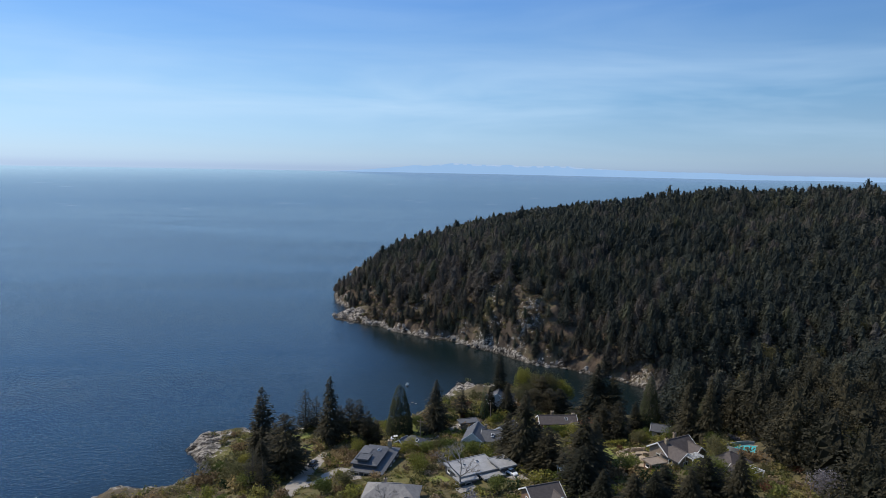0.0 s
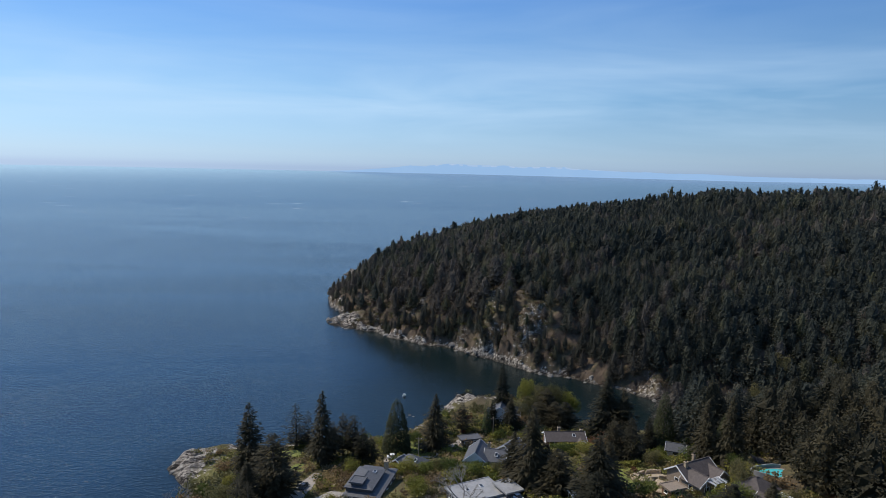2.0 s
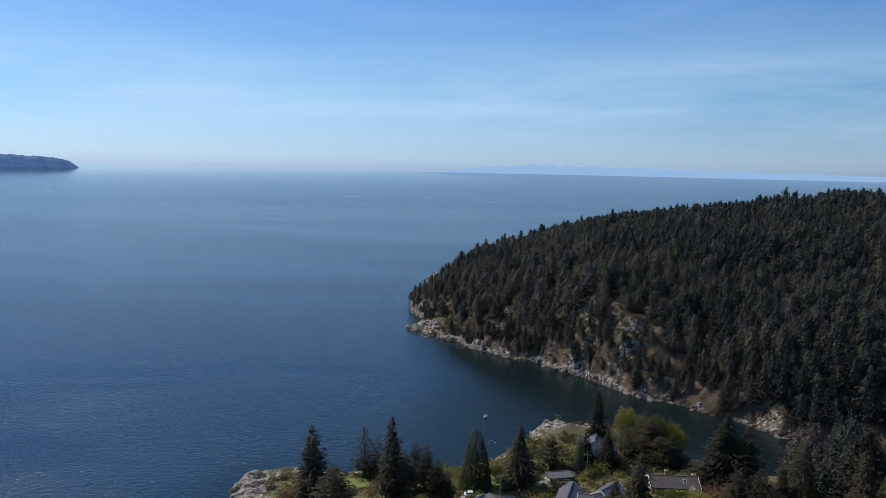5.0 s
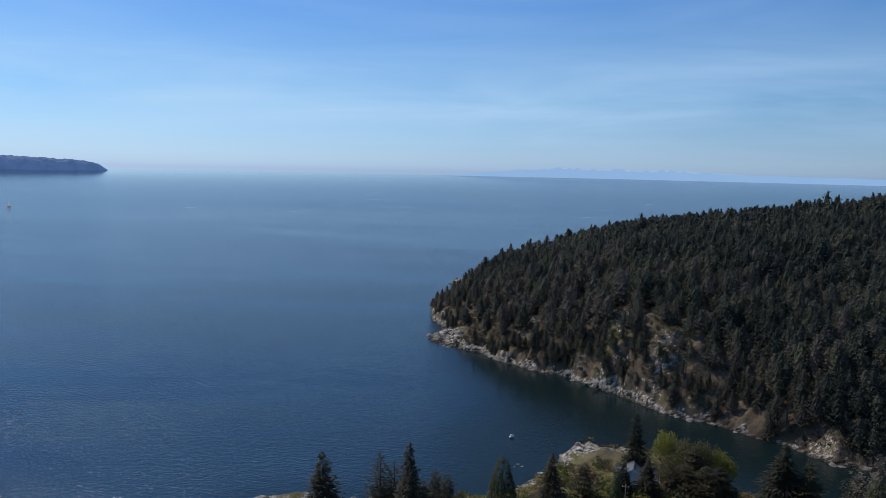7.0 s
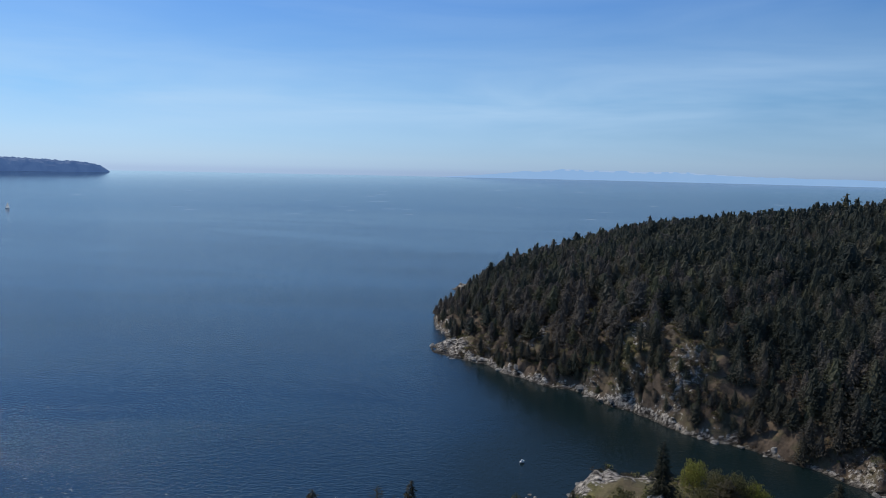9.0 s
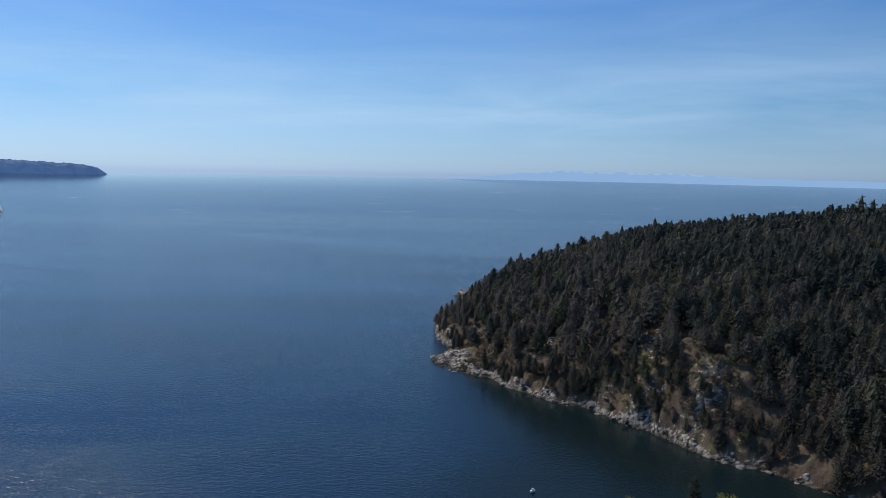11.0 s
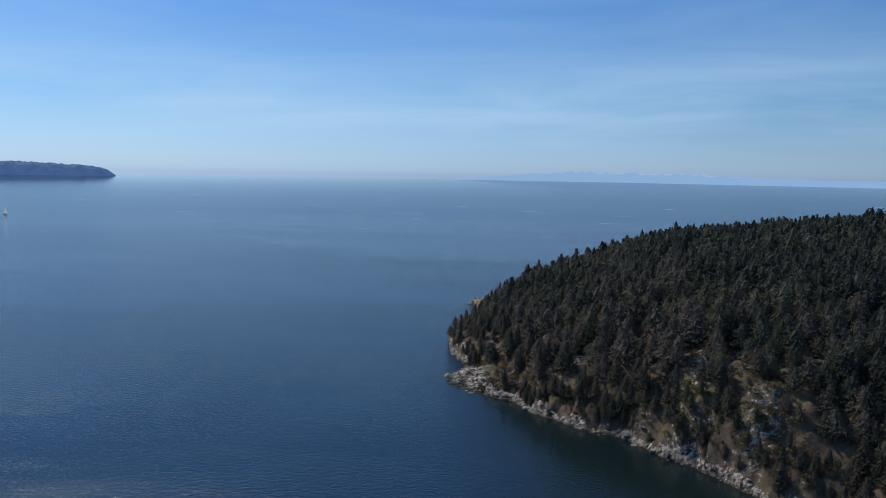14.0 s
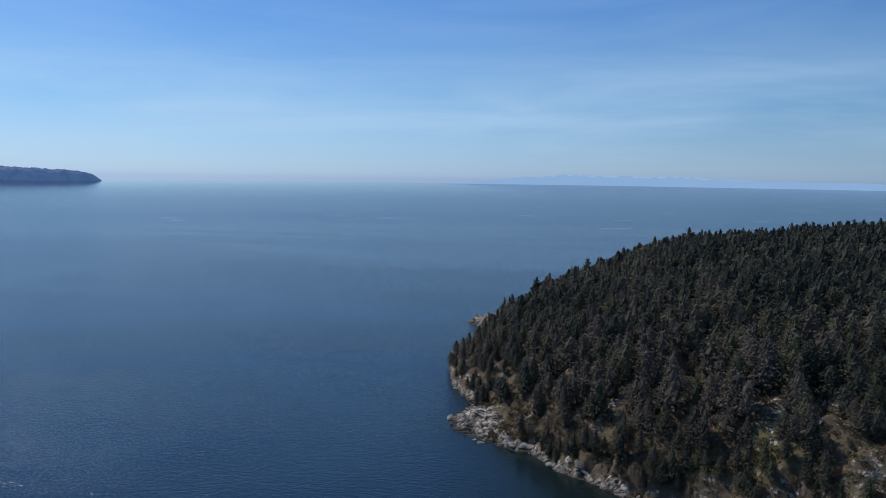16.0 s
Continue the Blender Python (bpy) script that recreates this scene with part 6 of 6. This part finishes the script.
def hedge(pts, w, h, leaf, label):
    """A clipped hedge: leaf blades over the faces of a long box."""
    rs = np.random.RandomState(int(abs(pts[0][0] * 7)))
    V, F = [], []
    for (ax, ay), (bx, by) in zip(pts, pts[1:]):
        ln = math.hypot(bx - ax, by - ay)
        dx, dy = (bx - ax) / ln, (by - ay) / ln
        for _ in range(int(ln * 70)):
            t, s, q = rs.rand() * ln, (rs.rand() - 0.5) * w, rs.rand() * h
            if rs.rand() < 0.45:
                q = h + 0.12 * rs.randn()
            else:
                s = w / 2 * (1 if rs.rand() < 0.5 else -1) + 0.08 * rs.randn()
            px, py = ax + dx * t - dy * s, ay + dy * t + dx * s
            V.append((px, py, q))
    V = np.array(V)
    V[:, 2] += land_height(V[:, 0], V[:, 1])[0]
    n = len(V)
    a, b2 = rs.randn(n, 3) * 0.2, rs.randn(n, 3) * 0.2
    b2 = np.where((np.cross(a, b2)[:, 2] < 0)[:, None], -b2, b2)
    P = np.stack([V - a, V + b2, V + a], 1).reshape(-1, 3)
    ob = new("hedge", np_mesh("hedge", P, np.arange(3 * n).reshape(-1, 3), leaf))
    return tagged(ob, label, "hedge")


hedge([(53, 191.6), (63.5, 191.9)], 1.4, 1.7, LEAF_LIME, "clipped yellow-green hedge behind a lawn")
hedge([(52.6, 191), (52.6, 178)], 1.3, 1.5, LEAF_LIME, "clipped yellow-green hedge along a lawn")
hedge([(41.5, 216.6), (52, 215.4)], 1.6, 1.4, LEAF_LIME, "clipped light green hedge below the long house")
hedge([(-2, 200), (4, 203.5), (9, 200)], 1.6, 1.8, LEAF_GREEN, "clipped green hedge between two gardens")
hedge([(-13, 203.5), (-8, 199.5), (-3.6, 196.5), (1.2, 194.2)], 2.4, 2.3, LEAF_LIME, "broad light green hedge behind the dark house")
hedge([(10.5, 197.0), (15, 196.2), (20, 193.6), (24.5, 191.0)], 3.6, 2.6, LEAF_GREEN, "deep green laurel hedge below the white-gabled house")
hedge([(41, 213.6), (52.5, 212.2)], 2.4, 1.8, LEAF_GREEN, "clipped green hedge in front of the long house")

# low undergrowth between the garden plants, and scrub on the headland's bluffs
TUFT = [leaves(800 + k, 6, 54, 0.16, 0.7) for k in range(5)]
wx, wy = -92 + 196 * _rs.rand(9000), 130 + 152 * _rs.rand(9000)
wz, wd = land_height(wx, wy)
low = []
for x, y, z, d in zip(wx, wy, wz, wd):
    if d < (9 if x < -60 else 4.0) or (x > 66 and y > 228) or (x < 32 and y > 262) or not clear_of(x, y, 0.5) or len(low) > 3500:
        continue
    patch = float(vnoise(np.array([x / 7.0]), np.array([y / 7.0]))[0])
    low.append((x, y, z - 0.1, 0.85 + 1.5 * _rs.rand() ** 1.6, 0.8, 6.28 * _rs.rand(), _rs.randint(5), min(0.99, max(0, 0.75 * patch + 0.5 * (_rs.rand() - 0.25)))))
v, f, tone, side = scatter(TUFT, low, leaf_normals)
tagged(new("undergrowth", np_mesh("undergrowth", v, f, GARDEN, [("tone", tone)], normals=side)), "low green and brown undergrowth between the garden plants", "undergrowth", kind="stuff")
hx, hy = -75 + 200 * _rs.rand(24000), 275 + 175 * _rs.rand(24000)
hz, hd = land_height(hx, hy)
ok = (hd > 3.2) & (hd < 50) & (np.hypot((hx + 58) / 15, (hy - 431) / 13) > 1) & (hy > 275) & ((hx < 66) | (np.hypot(hx - 101, hy - 296) < 11)) & ((hd < 13) | (np.arange(24000) % 2 == 0))
scrub = [(x, y, z - 0.2, 0.6 + 1.3 * _rs.rand() ** 1.5, 0.95, 6.28 * _rs.rand(), _rs.randint(5), _rs.rand()) for x, y, z in zip(hx[ok], hy[ok], hz[ok])][:4600]
v, f, tone, side = scatter(TUFT, scrub, leaf_normals)
tagged(new("scrub", np_mesh("scrub", v, f, SCRUB, [("tone", tone)], normals=side)), "grey-brown scrub on the bluffs of the headland", "scrub", kind="stuff")

# ---- boulders along the waterline ----


def boulder(seed, stone=ROCK):
    """A block of granite with split, uneven faces."""
    bm = bmesh.new()
    bmesh.ops.create_icosphere(bm, subdivisions=2, radius=1)
    rs = np.random.RandomState(int(seed * 10) + 1)
    cuts = [(Vector(rs.randn(3)).normalized(), 0.62 + 0.22 * rs.rand()) for _ in range(9)]
    for v in bm.verts:
        p = v.co.copy()
        q = noise.noise(p * 0.9 + Vector((seed, 0, 0))) * 0.45 + noise.noise(p * 2.3 + Vector((0, seed, 0))) * 0.2
        p = p * (1 + q)
        for way, far in cuts:
            p -= way * max(0.0, p.dot(way) - far)
        v.co = p
        v.co.z *= 0.6
    return bm_mesh("boulder", bm, stone)


ROCKS = [boulder(3.7 * k) for k in range(7)]
TANROCKS = [boulder(2.9 * k + 40, STONE) for k in range(3)]
line = [(x * PLAN, y * PLAN) for x, y in COAST_TOWN[3:20] + COAST_HEAD[3:31]]
for (ax, ay), (bx, by) in zip(line, line[1:]):
    ln = math.hypot(bx - ax, by - ay)
    if ln > 90:
        continue
    for k in range(int(ln / 4.2)):
        t = _rs.rand()
        x, y = ax + (bx - ax) * t + 1.6 * _rs.randn(), ay + (by - ay) * t + 1.6 * _rs.randn()
        z, d = land_height(np.array([x]), np.array([y]))
        if d[0] < -1.5 or d[0] > 5:
            continue
        r = 0.7 + 1.5 * _rs.rand() ** 2
        ob = new("boulder", ROCKS[_rs.randint(7)])
        ob.matrix_world = Matrix.LocRotScale((x, y, max(z[0], -0.4) - 0.1 * r), Euler((0.3 * _rs.randn(), 0.3 * _rs.randn(), 6.28 * _rs.rand())), (r * (0.9 + 0.7 * _rs.rand()), r, r * (0.8 + 0.4 * _rs.rand())))
        tagged(ob, "pale grey granite boulder at the waterline", "rock", "boulders along the shore")

# tan garden rocks on the terraces of the brown-gabled house, pale rocks in the woods
for n, (x, y, r) in enumerate([(61.2, 178.6, 1.3), (60.8, 172.6, 1.1), (58.4, 173.4, 0.9), (62.4, 170.0, 1.0), (59.4, 182.3, 1.2), (64.0, 174.8, 1.1), (66.2, 172.2, 0.9),
                               (142.4, 279.2, 1.6), (141.4, 273.3, 1.9), (140.5, 267.8, 1.6), (-7.5, 268.6, 0.7), (-5.8, 267.2, 0.6), (-8.4, 266.4, 0.5)]):
    tan = 0 < x < 100
    r *= 1.45 if tan else 1.0
    ob = new("boulder", TANROCKS[n % 3] if tan else ROCKS[n % 7])
    ob.matrix_world = Matrix.LocRotScale((x, y, max(land_z(x, y), -0.2) + 0.2 * r), Euler((0, 0, n)), (1.3 * r, r, r * 0.8))
    tagged(ob, "pale tan boulder on a garden terrace" if 0 < x < 100 else "pale boulder in a clearing of the woods" if x > 0 else "small pale rock awash near the shore", "rock", "garden boulders" if 0 < x < 100 else "")
